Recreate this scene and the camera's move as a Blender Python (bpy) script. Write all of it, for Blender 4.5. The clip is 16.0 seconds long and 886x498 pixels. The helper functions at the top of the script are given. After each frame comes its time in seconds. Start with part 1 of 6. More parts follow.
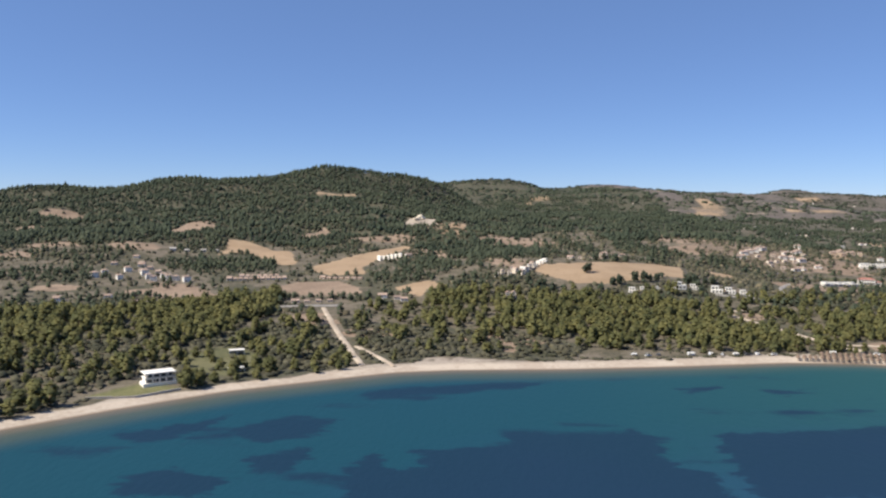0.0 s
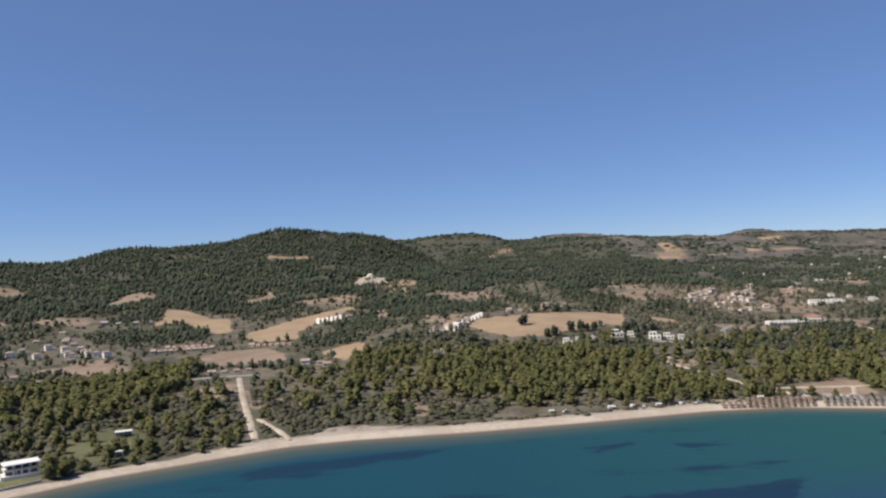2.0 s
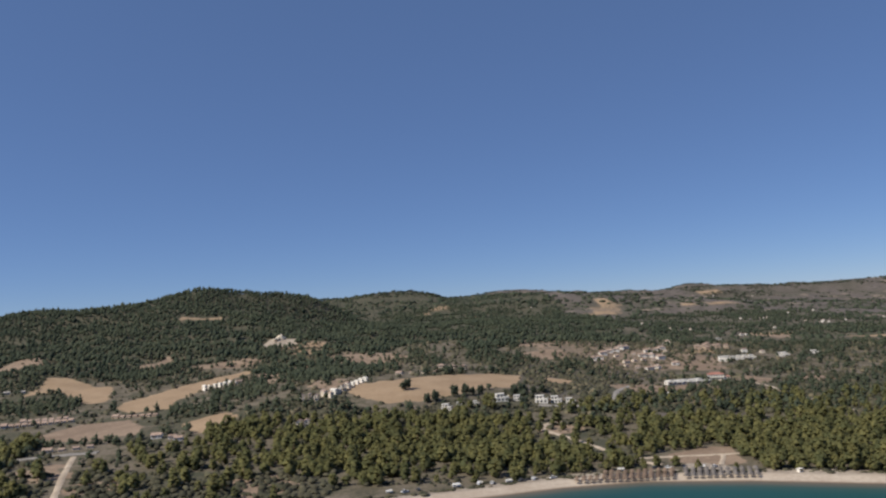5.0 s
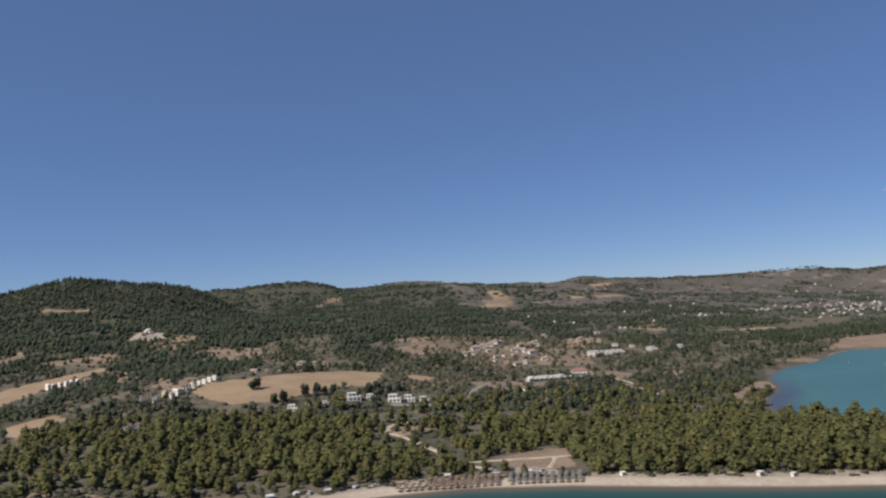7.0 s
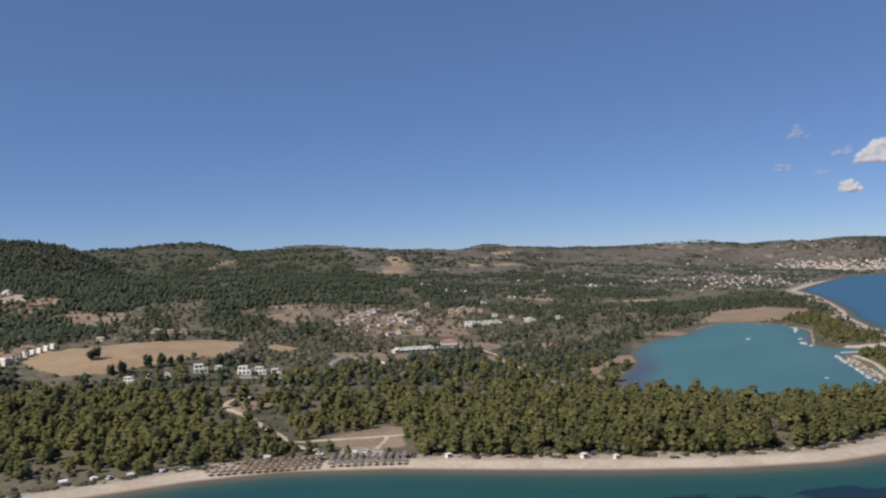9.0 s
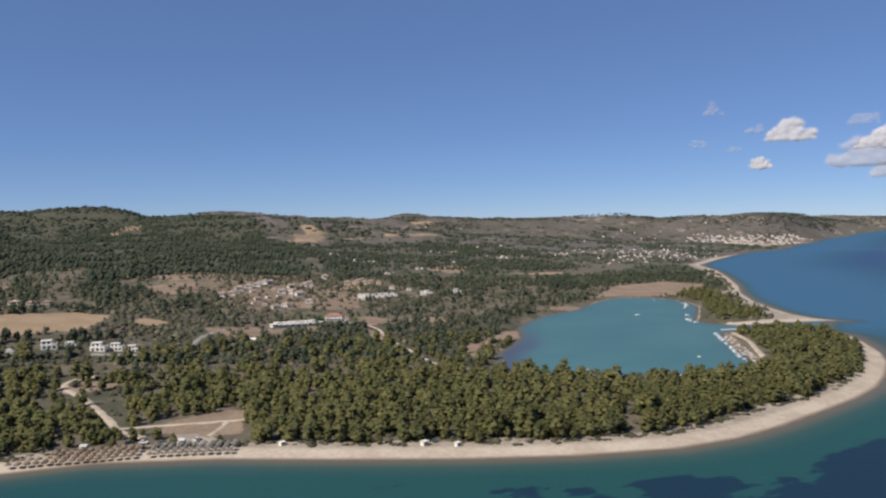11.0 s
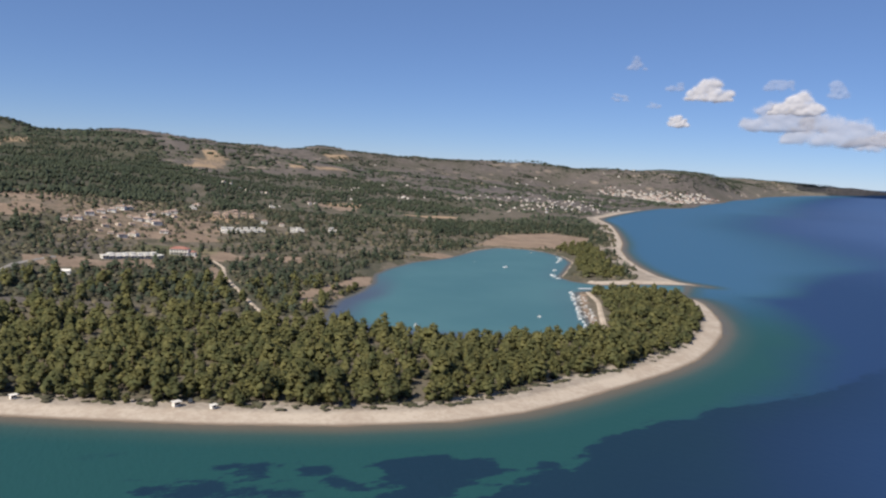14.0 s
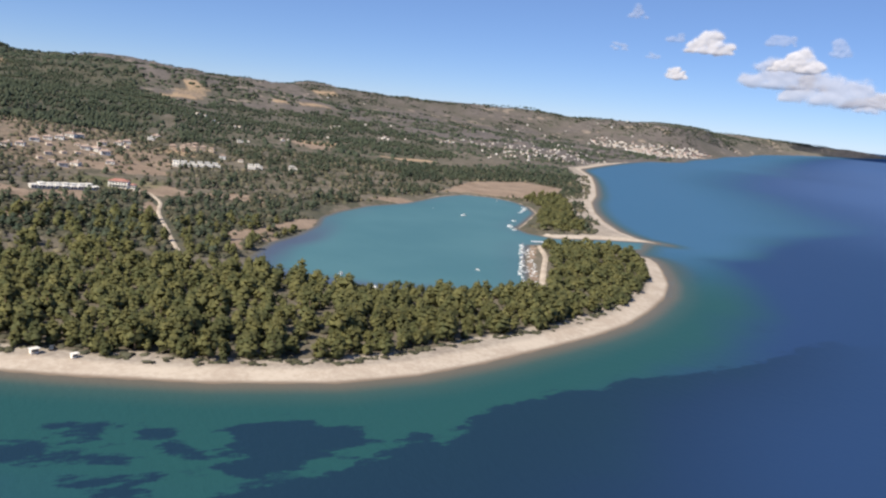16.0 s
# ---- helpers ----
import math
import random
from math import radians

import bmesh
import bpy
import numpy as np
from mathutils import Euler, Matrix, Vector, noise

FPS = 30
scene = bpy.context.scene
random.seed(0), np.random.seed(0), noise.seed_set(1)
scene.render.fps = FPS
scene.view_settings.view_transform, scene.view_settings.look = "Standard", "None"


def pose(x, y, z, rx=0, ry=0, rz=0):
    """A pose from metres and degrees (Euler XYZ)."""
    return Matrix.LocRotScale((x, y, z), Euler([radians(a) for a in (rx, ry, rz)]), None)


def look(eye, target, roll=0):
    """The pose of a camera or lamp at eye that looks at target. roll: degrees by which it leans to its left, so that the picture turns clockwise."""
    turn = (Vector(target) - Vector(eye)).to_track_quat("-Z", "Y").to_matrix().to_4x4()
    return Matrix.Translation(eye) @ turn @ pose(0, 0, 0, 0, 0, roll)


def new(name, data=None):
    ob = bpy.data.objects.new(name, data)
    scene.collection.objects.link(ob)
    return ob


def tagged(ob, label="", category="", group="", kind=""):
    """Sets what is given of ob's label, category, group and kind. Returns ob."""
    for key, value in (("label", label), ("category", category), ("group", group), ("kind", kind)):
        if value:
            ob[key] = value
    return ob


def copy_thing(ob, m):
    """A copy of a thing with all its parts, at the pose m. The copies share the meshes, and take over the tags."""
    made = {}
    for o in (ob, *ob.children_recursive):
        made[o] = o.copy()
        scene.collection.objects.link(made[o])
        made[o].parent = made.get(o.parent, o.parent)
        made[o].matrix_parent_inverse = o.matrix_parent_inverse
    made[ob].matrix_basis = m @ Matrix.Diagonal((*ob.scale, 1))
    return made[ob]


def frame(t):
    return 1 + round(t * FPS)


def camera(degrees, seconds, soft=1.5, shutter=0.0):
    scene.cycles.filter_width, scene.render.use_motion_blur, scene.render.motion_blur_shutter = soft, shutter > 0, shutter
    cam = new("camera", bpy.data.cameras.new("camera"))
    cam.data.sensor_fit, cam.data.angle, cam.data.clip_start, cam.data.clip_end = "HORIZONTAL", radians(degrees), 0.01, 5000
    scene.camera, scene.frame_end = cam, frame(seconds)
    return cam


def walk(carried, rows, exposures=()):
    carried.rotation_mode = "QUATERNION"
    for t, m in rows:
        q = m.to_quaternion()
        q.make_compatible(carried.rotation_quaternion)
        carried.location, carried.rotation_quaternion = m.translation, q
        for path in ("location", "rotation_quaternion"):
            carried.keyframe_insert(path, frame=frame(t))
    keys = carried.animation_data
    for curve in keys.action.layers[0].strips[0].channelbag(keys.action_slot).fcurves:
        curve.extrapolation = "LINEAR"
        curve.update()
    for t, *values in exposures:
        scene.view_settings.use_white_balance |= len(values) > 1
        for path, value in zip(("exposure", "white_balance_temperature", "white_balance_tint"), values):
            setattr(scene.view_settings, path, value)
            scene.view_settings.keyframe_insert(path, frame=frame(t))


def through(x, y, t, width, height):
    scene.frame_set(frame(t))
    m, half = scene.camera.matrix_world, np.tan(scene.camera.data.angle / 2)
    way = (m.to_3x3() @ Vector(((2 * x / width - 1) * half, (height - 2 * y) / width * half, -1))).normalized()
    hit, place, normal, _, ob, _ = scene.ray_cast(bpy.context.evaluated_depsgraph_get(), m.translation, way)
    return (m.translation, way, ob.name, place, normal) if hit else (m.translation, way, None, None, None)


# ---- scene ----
# ---- the camera and its path ----
cam = camera(58.1, 16.0, 2.35)
PATH = [
    (0, (-2.625, -2.483, 94.38), (-2.634, -0.487, 94.265), 0.2),
    (0.5, (8.578, 3.527, 93.943), (8.576, 5.525, 93.848), -0.4),
    (1, (20.715, 10.019, 93.599), (20.726, 12.018, 93.534), -1.2),
    (1.5, (30.973, 16.215, 92.929), (31.002, 18.215, 92.903), -1.9),
    (2, (42.747, 22.067, 93.059), (42.797, 24.066, 93.084), -2.8),
    (2.5, (54.037, 28.595, 92.267), (54.106, 30.592, 92.336), -3.4),
    (3, (65.07, 34.443, 92.132), (65.159, 36.438, 92.234), -3.7),
    (5.5, (123.828, 63.038, 92.48), (124.038, 65.021, 92.642), -3.5),
    (6, (135.532, 66.755, 93.224), (135.798, 68.731, 93.379), -3.5),
    (6.5, (146.124, 70.864, 93.547), (146.451, 72.832, 93.69), -3.4),
    (7, (158.082, 75.166, 94.334), (158.477, 77.123, 94.458), -3.3),
    (7.5, (169.141, 78.54, 94.584), (169.597, 80.484, 94.688), -3.0),
    (8, (181.034, 82.704, 95.0), (181.546, 84.636, 95.079), -2.6),
    (8.5, (192.155, 85.257, 95.971), (192.712, 87.177, 96.025), -2.3),
    (9, (204.32, 88.166, 96.456), (204.923, 90.073, 96.482), -2.0),
    (11.5, (262.554, 100.088, 99.174), (263.359, 101.918, 99.101), -0.6),
    (12, (274.857, 101.477, 99.983), (275.694, 103.292, 99.893), -0.0),
    (12.5, (285.995, 102.554, 100.285), (286.86, 104.354, 100.173), 0.6),
    (13, (298.299, 103.83, 101.132), (299.194, 105.613, 100.992), 1.5),
    (13.5, (309.826, 105.036, 101.696), (310.744, 106.805, 101.526), 2.4),
    (14, (321.832, 106.069, 102.288), (322.767, 107.824, 102.079), 3.1),
    (14.5, (333.693, 107.858, 102.738), (334.639, 109.603, 102.49), 3.7),
    (15, (345.984, 109.038, 103.547), (346.936, 110.774, 103.259), 4.3),
    (15.5, (356.831, 111.049, 104.158), (357.785, 112.777, 103.837), 5.0),
    (16, (369.485, 112.109, 104.609), (370.432, 113.836, 104.261), 5.8),
]
EXPOSURES = [(0.0, 0.53), (3.0, 0.13), (7.0, -0.04), (9.0, 0.03), (12.5, 0.17), (14.5, 0.28), (16.0, 0.50)]
walk(cam, [(t, look(eye, target, roll)) for t, eye, target, roll in PATH], EXPOSURES)

# ---- light ----
SUN_TOWARDS = Vector((-0.92, -0.24, 0.93)).normalized()
world = bpy.data.worlds.new("sky")
scene.world = world
world.use_nodes = True
wn = world.node_tree.nodes
wn.clear()
sky = wn.new("ShaderNodeTexSky")
sky.sky_type = "NISHITA"
sky.sun_disc = False
sky.sun_elevation = math.asin(SUN_TOWARDS.z)
sky.sun_rotation = math.atan2(SUN_TOWARDS.x, SUN_TOWARDS.y)
sky.altitude = 4000
sky.air_density, sky.dust_density, sky.ozone_density = 1.0, 0.0, 6.0
back = wn.new("ShaderNodeBackground")
back.inputs["Strength"].default_value = 0.108
wout = wn.new("ShaderNodeOutputWorld")
tint = wn.new("ShaderNodeMix")
tint.data_type, tint.blend_type = "RGBA", "MULTIPLY"
tint.inputs["Factor"].default_value = 1.0
tint.inputs["B"].default_value = (0.50, 0.485, 0.51, 1)
air = wn.new("ShaderNodeMix")
air.data_type, air.blend_type = "RGBA", "ADD"
air.inputs["Factor"].default_value = 1.0
air.inputs["B"].default_value = (0.48, 0.83, 1.70, 1)     # even scattered blue of the dry summer air
world.node_tree.links.new(sky.outputs[0], tint.inputs["A"])
world.node_tree.links.new(tint.outputs["Result"], air.inputs["A"])
world.node_tree.links.new(air.outputs["Result"], back.inputs[0])
world.node_tree.links.new(back.outputs[0], wout.inputs[0])
sun_data = bpy.data.lights.new("sun", "SUN")
sun_data.energy, sun_data.angle, sun_data.color = 4.9, radians(0.53), (1.0, 0.91, 0.78)
sun = new("sun", sun_data)
sun.matrix_world = look((-600, 200, 700), Vector((-600, 200, 700)) - SUN_TOWARDS)

# ---- the plan: shores, hills, zones (metres) ----
SEA_SHORE = [(-430, -60), (-330, 120), (-250, 240), (-186, 320), (-153, 353), (-112, 389), (-60, 419), (-31, 435), (1, 442), (65, 446),
             (132, 455), (201, 467), (242, 466), (291, 449), (338, 425), (385, 403), (430, 386), (475, 376), (510, 377), (544, 385),
             (597, 402), (629, 413), (662, 428), (697, 450), (739, 481), (770, 511), (797, 545), (820, 576), (830, 597), (824, 612)]
CHANNEL_SOUTH = [(821, 632), (787, 652), (770, 655), (743, 648)]
LAGOON_SOUTH = [(702, 593), (670, 540), (648, 503), (616, 496), (548, 508), (515, 530), (487, 570)]
LAGOON_NORTH = [(501, 602), (527, 649), (559, 684), (586, 723), (606, 768), (635, 803), (681, 847), (740, 878), (818, 949), (864, 976),
                (895, 959), (906, 924), (896, 877), (874, 833), (814, 764), (783, 730), (780, 704)]
CHANNEL_NORTH = [(793, 680), (842, 677), (887, 666)]
FAR_SHORE = [(904, 654), (895, 684), (905, 723), (935, 783), (979, 855), (1044, 944), (1123, 1033), (1234, 1175), (1364, 1350), (1480, 1540),
             (1713, 1737), (1911, 1895), (2160, 2076), (2267, 2135), (2326, 2096), (2644, 2392), (3029, 2643), (3552, 3053), (5000, 4050),
             (6600, 5090), (10200, 7000), (14000, 8800)]
CORNERS = [(20000, 30000), (-30000, 30000), (-30000, -9000)]
LAND = SEA_SHORE + CHANNEL_SOUTH + LAGOON_SOUTH + LAGOON_NORTH + CHANNEL_NORTH + FAR_SHORE + CORNERS
MAINLAND = SEA_SHORE + CHANNEL_NORTH[-1:] + FAR_SHORE + CORNERS     # with the lagoon filled in

# hills: x, y, radius, height
SLOPES = [(-330, 800, 150, 1.2), (-200, 860, 130, 1.9), (-80, 680, 120, 4.8), (60, 690, 110, -3.1), (85, 790, 100, 21.9), (-80, 960, 140, 5.8),
          (-200, 1080, 170, -7.5), (190, 830, 110, 3.7), (190, 940, 130, 11.7), (10, 1200, 170, 19.9), (-394, 1200, 200, 31.9), (330, 760, 90, 4.6),
          (320, 1150, 140, 25.0), (440, 1060, 120, -2.5), (560, 1180, 150, 10.9), (-700, 1250, 250, -2.9), (-650, 950, 200, 11.5)]
RIDGE = [(-50, 1380, 170, 11.7), (-220, 1620, 200, 49.5), (-315, 1930, 190, 74.4), (-591, 1760, 200, 62.5), (-870, 1700, 230, 10.6),
          (-1250, 1500, 350, 29.1), (-60, 1950, 200, -15.0), (250, 1700, 300, 35.7), (735, 2300, 250, -11.4), (1032, 1950, 220, 9.4),
          (470, 2100, 350, 31.6), (-2000, 1400, 700, 135.7), (-1500, 2200, 600, 15.1)]
CREST = [(-310, 1935, 80, 31.9), (-190, 1945, 80, 27.4), (-410, 1915, 70, -15.0), (-620, 1850, 80, 24.8), (-545, 1875, 70, -15.0), (-50, 1955, 80, 64.6),
          (-760, 1800, 90, -5.3), (-870, 1745, 90, 27.5)]
FAR_RIDGE = [(-150, 2450, 400, 17.2), (245, 3070, 230, 11.4), (-60, 3150, 300, 59.6), (598, 3480, 200, 58.0), (400, 3300, 300, 8.1), (700, 2900, 350, 91.8),
          (1100, 2600, 350, 32.2), (800, 3600, 350, 51.3), (1110, 3850, 350, 5.7), (1500, 3700, 350, 82.8), (1900, 3560, 350, 38.6),
          (645, 4150, 300, 65.8), (1065, 4100, 300, 56.0)]
FAR_COAST = [(1640, 4000, 300, 15.3), (2100, 3800, 330, 45.1), (2500, 3520, 330, 60.6), (2850, 3250, 330, 35.4), (3180, 2950, 300, 69.7),
          (3700, 3600, 450, 135.5), (4700, 4600, 500, 126.3), (5787, 5399, 600, 92.9), (6725, 5855, 500, 91.5), (7800, 6230, 600, 105.5),
          (9300, 7000, 700, 100.3), (11000, 7870, 800, 87.6), (13000, 8700, 900, 82.5)]
FAR_TOPS = [(700, 4200, 300, 67.7), (1531, 1900, 250, 15.0), (1500, 2700, 400, 31.5), (2100, 2900, 400, 17.5), (2500, 2900, 350, -9.9),
          (-600, 3200, 700, 106.6), (20, 3150, 110, 12.8), (250, 3130, 110, 39.9), (375, 3120, 110, -15.0), (600, 3540, 110, -15.0),
          (770, 3515, 110, -3.6), (1700, 4050, 130, 61.7), (2660, 3570, 150, 47.4), (2280, 3630, 150, 14.3), (2870, 3210, 130, 21.3)]
HILLS = SLOPES + RIDGE + CREST + FAR_RIDGE + FAR_COAST + FAR_TOPS


# smaller patches: x, y, half width, half depth; the three groups are turned by 0, 11 and 26 degrees
SOIL_WEST = [(-108, 585, 15, 22), (44, 515, 20, 24), (-401, 1016, 38, 29), (-387, 1212, 36, 46), (-364, 732, 23, 22), (-259, 717, 37, 30), (-223, 693, 20, 23), (-709, 1460, 40, 28), (-833, 1601, 25, 18), (-676, 1260, 30, 63),
             (-505, 1006, 39, 19), (-508, 919, 29, 26), (-94, 1161, 49, 25), (86, 1137, 48, 46), (-97, 573, 18, 12), (-57, 540, 19, 16), (39, 529, 34, 12)]
SOIL_MIDDLE = [(335, 1159, 38, 60), (315, 1042, 27, 38), (466, 961, 39, 26), (352, 783, 31, 27), (371, 693, 20, 15), (847, 1516, 33, 80), (549, 849, 27, 23), (485, 858, 27, 20),
               (518, 672, 22, 18), (734, 890, 31, 20), (234, 621, 17, 16)]
PALE_MIDDLE = [(753, 2351, 50, 61), (998, 1413, 61, 30), (313, 2676, 36, 26), (391, 2382, 41, 39), (264, 2609, 21, 42), (1535, 3434, 64, 31)]
PALE_EAST = [(1163, 2433, 52, 64), (1047, 2415, 25, 36), (1790, 2651, 52, 90), (2041, 3362, 57, 34), (823, 2595, 36, 21), (876, 1574, 44, 53), (538, 1093, 28, 20)]
COPSES = [(-402, 798, 57, 43), (-249, 907, 53, 50), (-45, 783, 36, 54), (59, 974, 58, 80), (-7, 1078, 34, 50), (-202, 1119, 44, 43)]
HEATHER = [(286, 808, 57, 75), (267, 898, 29, 46), (374, 893, 23, 38)]
HEDGES = [[(501, 897), (547, 924), (605, 971), (742, 1185), (864, 1282), (1030, 1425)], [(40, 760), (20, 820), (60, 900), (130, 940)], [(-180, 690), (-90, 672), (-20, 690)], [(420, 840), (500, 880), (560, 905), (640, 925)],
          [(640, 1000), (700, 1100), (780, 1150)], [(330, 720), (400, 760), (440, 800)]]

# seagrass meadows: their outlines on the sea bed
DEEP_MEADOW_EAST = [(413, 305), (438, 310), (456, 312), (472, 319), (485, 327), (492, 320), (509, 335), (529, 342), (562, 351), (577, 349), (599, 358), (617, 353), (660, 357), (760, 380), (860, 330), (800, 150), (500, 150), (400, 270)]
MEADOWS_EAST = [
    [(427, 348), (441, 350), (452, 350), (459, 341), (469, 335), (469, 326), (459, 321), (448, 320), (439, 311), (425, 312), (417, 321), (427, 329), (424, 336)],
    [(377, 359), (382, 363), (395, 358), (394, 348), (388, 347), (381, 352)],
    [(401, 355), (412, 351), (415, 333), (417, 325), (408, 335), (402, 345)],
    [(350, 356), (366, 354), (383, 345), (397, 338), (395, 327), (380, 337), (366, 340), (350, 346)],
    [(379, 325), (404, 321), (398, 308), (385, 312)], [(290, 389), (306, 388), (312, 381), (296, 382)], [(255, 402), (272, 403), (276, 395), (260, 395)]]
DEEP_MEADOW_WEST = [(-35, 248), (-39, 276), (-30, 292), (-20, 276), (-11, 282), (-17, 295), (6, 303), (20, 303), (21, 322), (47, 324), (60, 319), (76, 328), (86, 304), (80, 284), (92, 266), (88, 240), (-35, 236)]
MEADOWS_WEST = [
    [(-76, 288), (-57, 302), (-51, 288), (-59, 270), (-73, 275)], [(-94, 324), (-70, 346), (-49, 338), (-55, 317), (-77, 302)],
    [(-42, 394), (31, 418), (62, 418), (29, 399), (-27, 381)], [(106, 320), (129, 324), (166, 329), (190, 338), (150, 250), (96, 245)],
    [(115, 399), (142, 409), (120, 389)], [(159, 400), (188, 400), (166, 384)], [(-138, 316), (-119, 328), (-100, 344), (-99, 326), (-121, 303)],
    [(-116, 263), (-101, 275), (-74, 264), (-82, 247), (-109, 246)]]


def shore_distance(x, y, ring):
    """Metres from a closed shore line, positive on the land inside it."""
    best = np.full(x.shape, 1e18)
    inside = np.zeros(x.shape, bool)
    for (ax, ay), (bx, by) in zip(ring, ring[1:] + ring[:1]):
        dx, dy = bx - ax, by - ay
        along = np.clip(((x - ax) * dx + (y - ay) * dy) / (dx * dx + dy * dy), 0, 1)
        best = np.minimum(best, (x - ax - along * dx) ** 2 + (y - ay - along * dy) ** 2)
        if ay != by:
            inside ^= ((ay > y) != (by > y)) & (x < (bx - ax) * (y - ay) / (by - ay) + ax)
    return np.where(inside, 1, -1) * np.sqrt(best)


def ease(a, b, v):
    s = np.clip((v - a) / (b - a), 0, 1)
    return s * s * (3 - 2 * s)


def wavy(x, y, size, seed=0):
    """Cheap smooth noise of about -1 to 1 with features of that size in metres."""
    r = np.random.RandomState(seed)
    out = np.zeros(np.shape(x))
    for _ in range(7):
        a, p, k = r.uniform(0, 6.28), r.uniform(0, 6.28), r.uniform(0.6, 1.7)
        b, q = r.uniform(0, 6.28), r.uniform(0, 6.28)
        u = (x * math.cos(a) + y * math.sin(a)) * 6.28 / size * k
        v = (x * math.cos(b) + y * math.sin(b)) * 6.28 / size * k * 0.7
        out += np.sin(u + p + 1.3 * np.sin(v + q))
    return out / 3.7


def brushy(x, y):
    """Above zero where thick scrub and woods cover the slopes, below where they lie open."""
    close = wavy(x, y, 120, 53) + 0.6 * wavy(x, y, 40, 54)
    far = wavy(x, y, 420, 45) + 0.8 * wavy(x, y, 150, 46) + 0.5 * wavy(x, y, 70, 47)
    k = ease(1200, 1500, y)
    return close * (1 - k) + far * k


def height(x, y):
    x, y = np.atleast_1d(np.asarray(x, float)), np.atleast_1d(np.asarray(y, float))
    d = shore_distance(x, y, LAND)
    z = np.zeros_like(x)
    for hx, hy, radius, top in HILLS:
        z += top * np.exp(-((x - hx) ** 2 + (y - hy) ** 2) / (2 * radius * radius))
    rough = ease(150, 700, d) * (1.2 * wavy(x, y, 90, 3) + 2.5 * wavy(x, y, 260, 4)) * ease(700, 1100, y)
    far = ease(1900, 3000, y + 0.4 * x) * (5 * wavy(x, y, 420, 5) + 3 * wavy(x, y, 170, 6)) * ease(200, 900, d)
    folds = 7 * wavy(x, y, 190, 71) * ease(1120, 1300, y) * (1 - ease(1620, 1800, y)) * (1 - ease(300, 600, x))
    shore = np.where(d < 0, np.maximum(d * 0.10, -7.0), 1.9 * ease(0, 16, d) + 0.9 * ease(20, 90, d))
    dunes = 0.25 * wavy(x, y, 11, 9) * ease(10, 20, d)
    return shore + ease(25, 170, d) * np.maximum(z, -1.5) + rough + far + folds + dunes


CENTRE = np.array((315.0, 108.0, 103.0))


def distant(p):
    """Draws what lies past three kilometres in towards the walk, along its line of sight, as the air's haze ends there."""
    v = np.asarray(p, float) - CENTRE
    r = np.hypot(v[..., 0], v[..., 1])
    near = 3000 + 1650 * (1 - np.exp(-np.maximum(r - 3000, 0) / 1650))
    k = np.where(r > 3000, near / np.maximum(r, 1), 1.0)
    return CENTRE + v * k[..., None]


def ground(x, y):
    return float(height(x, y)[0])


GOLD_FIELD = [(83, 799), (100, 785), (129, 800), (171, 834), (218, 862), (251, 857), (229, 772), (203, 768), (178, 742), (145, 719), (115, 712), (93, 734), (81, 758)]
GOLD_FIELD_EAST = [(266, 815), (274, 852), (296, 832), (288, 803)]
LEFT_FIELD = [(-306, 1103), (-284, 1112), (-205, 1038), (-180, 936), (-199, 931), (-260, 1026), (-285, 983), (-292, 1041)]
MIDDLE_FIELD = [(-156, 884), (-157, 926), (-121, 1013), (-64, 1108), (-50, 1092), (-92, 945), (-99, 910), (-87, 830), (-121, 832)]
LOWER_FIELD = [(-171, 722), (-152, 785), (-110, 782), (-82, 726), (-79, 699), (-106, 689), (-141, 699)]
SMALL_FIELD = [(-52, 719), (-22, 745), (-5, 721), (-17, 698), (-27, 673)]
REED_FIELD = [(836, 985), (948, 1106), (1065, 1145), (1094, 1077), (1001, 970), (925, 945), (880, 985)]
BROWN_FIELD = [(-300, 787), (-259, 774), (-222, 731), (-197, 660), (-238, 676)]
HOUSE_SLOPE = [(-60, 985), (-40, 1090), (20, 1080), (30, 980), (-20, 940)]
SCRUB_CLEARING = [(300, 662), (325, 685), (350, 699), (368, 681), (381, 649), (370, 609), (352, 617), (326, 632)]
BANK = [(500, 616), (506, 651), (539, 689), (577, 710), (599, 757), (575, 742), (545, 710), (508, 674), (490, 630)]
YARD = [(457, 838), (476, 872), (495, 880), (505, 855), (491, 826), (465, 820)]
ROAD_PLOT = [(458, 771), (466, 797), (470, 764), (460, 723), (448, 728)]
TOWN = [(2412, 2710), (2467, 2624), (2474, 2487), (2449, 2328), (2646, 2443), (2877, 2560), (3883, 3334), (5032, 4123),
        (5164, 4239), (3998, 3444), (3132, 2816), (2873, 2683), (2799, 2712), (2752, 2811), (2691, 2903), (2549, 2890)]
SHED_FIELD = [(365, 745), (372, 785), (418, 828), (428, 800), (415, 770)]
TERRACES = [(-45, 1240), (-24, 1330), (31, 1307), (29, 1193), (-7, 1179)]
QUARRY = [(-80, 1330), (-66, 1375), (-40, 1380), (-18, 1345), (-20, 1310), (-50, 1290)]
BARE_STRIP = [(-274, 1648), (-192, 1660), (-184, 1605), (-264, 1598)]
TRACK_GLADE = [(208, 575), (211, 652), (252, 652), (258, 560), (266, 520), (256, 505), (236, 530)]
CLEARING_WEST = [(-419, 1183), (-412, 1270), (-377, 1206), (-389, 1127)]
CLEARING_EAST = [(-222, 1177), (-194, 1260), (-176, 1207), (-208, 1151)]
BROWN_SLOPE = [(50, 1072), (123, 1180), (150, 1079), (129, 970), (85, 1011)]
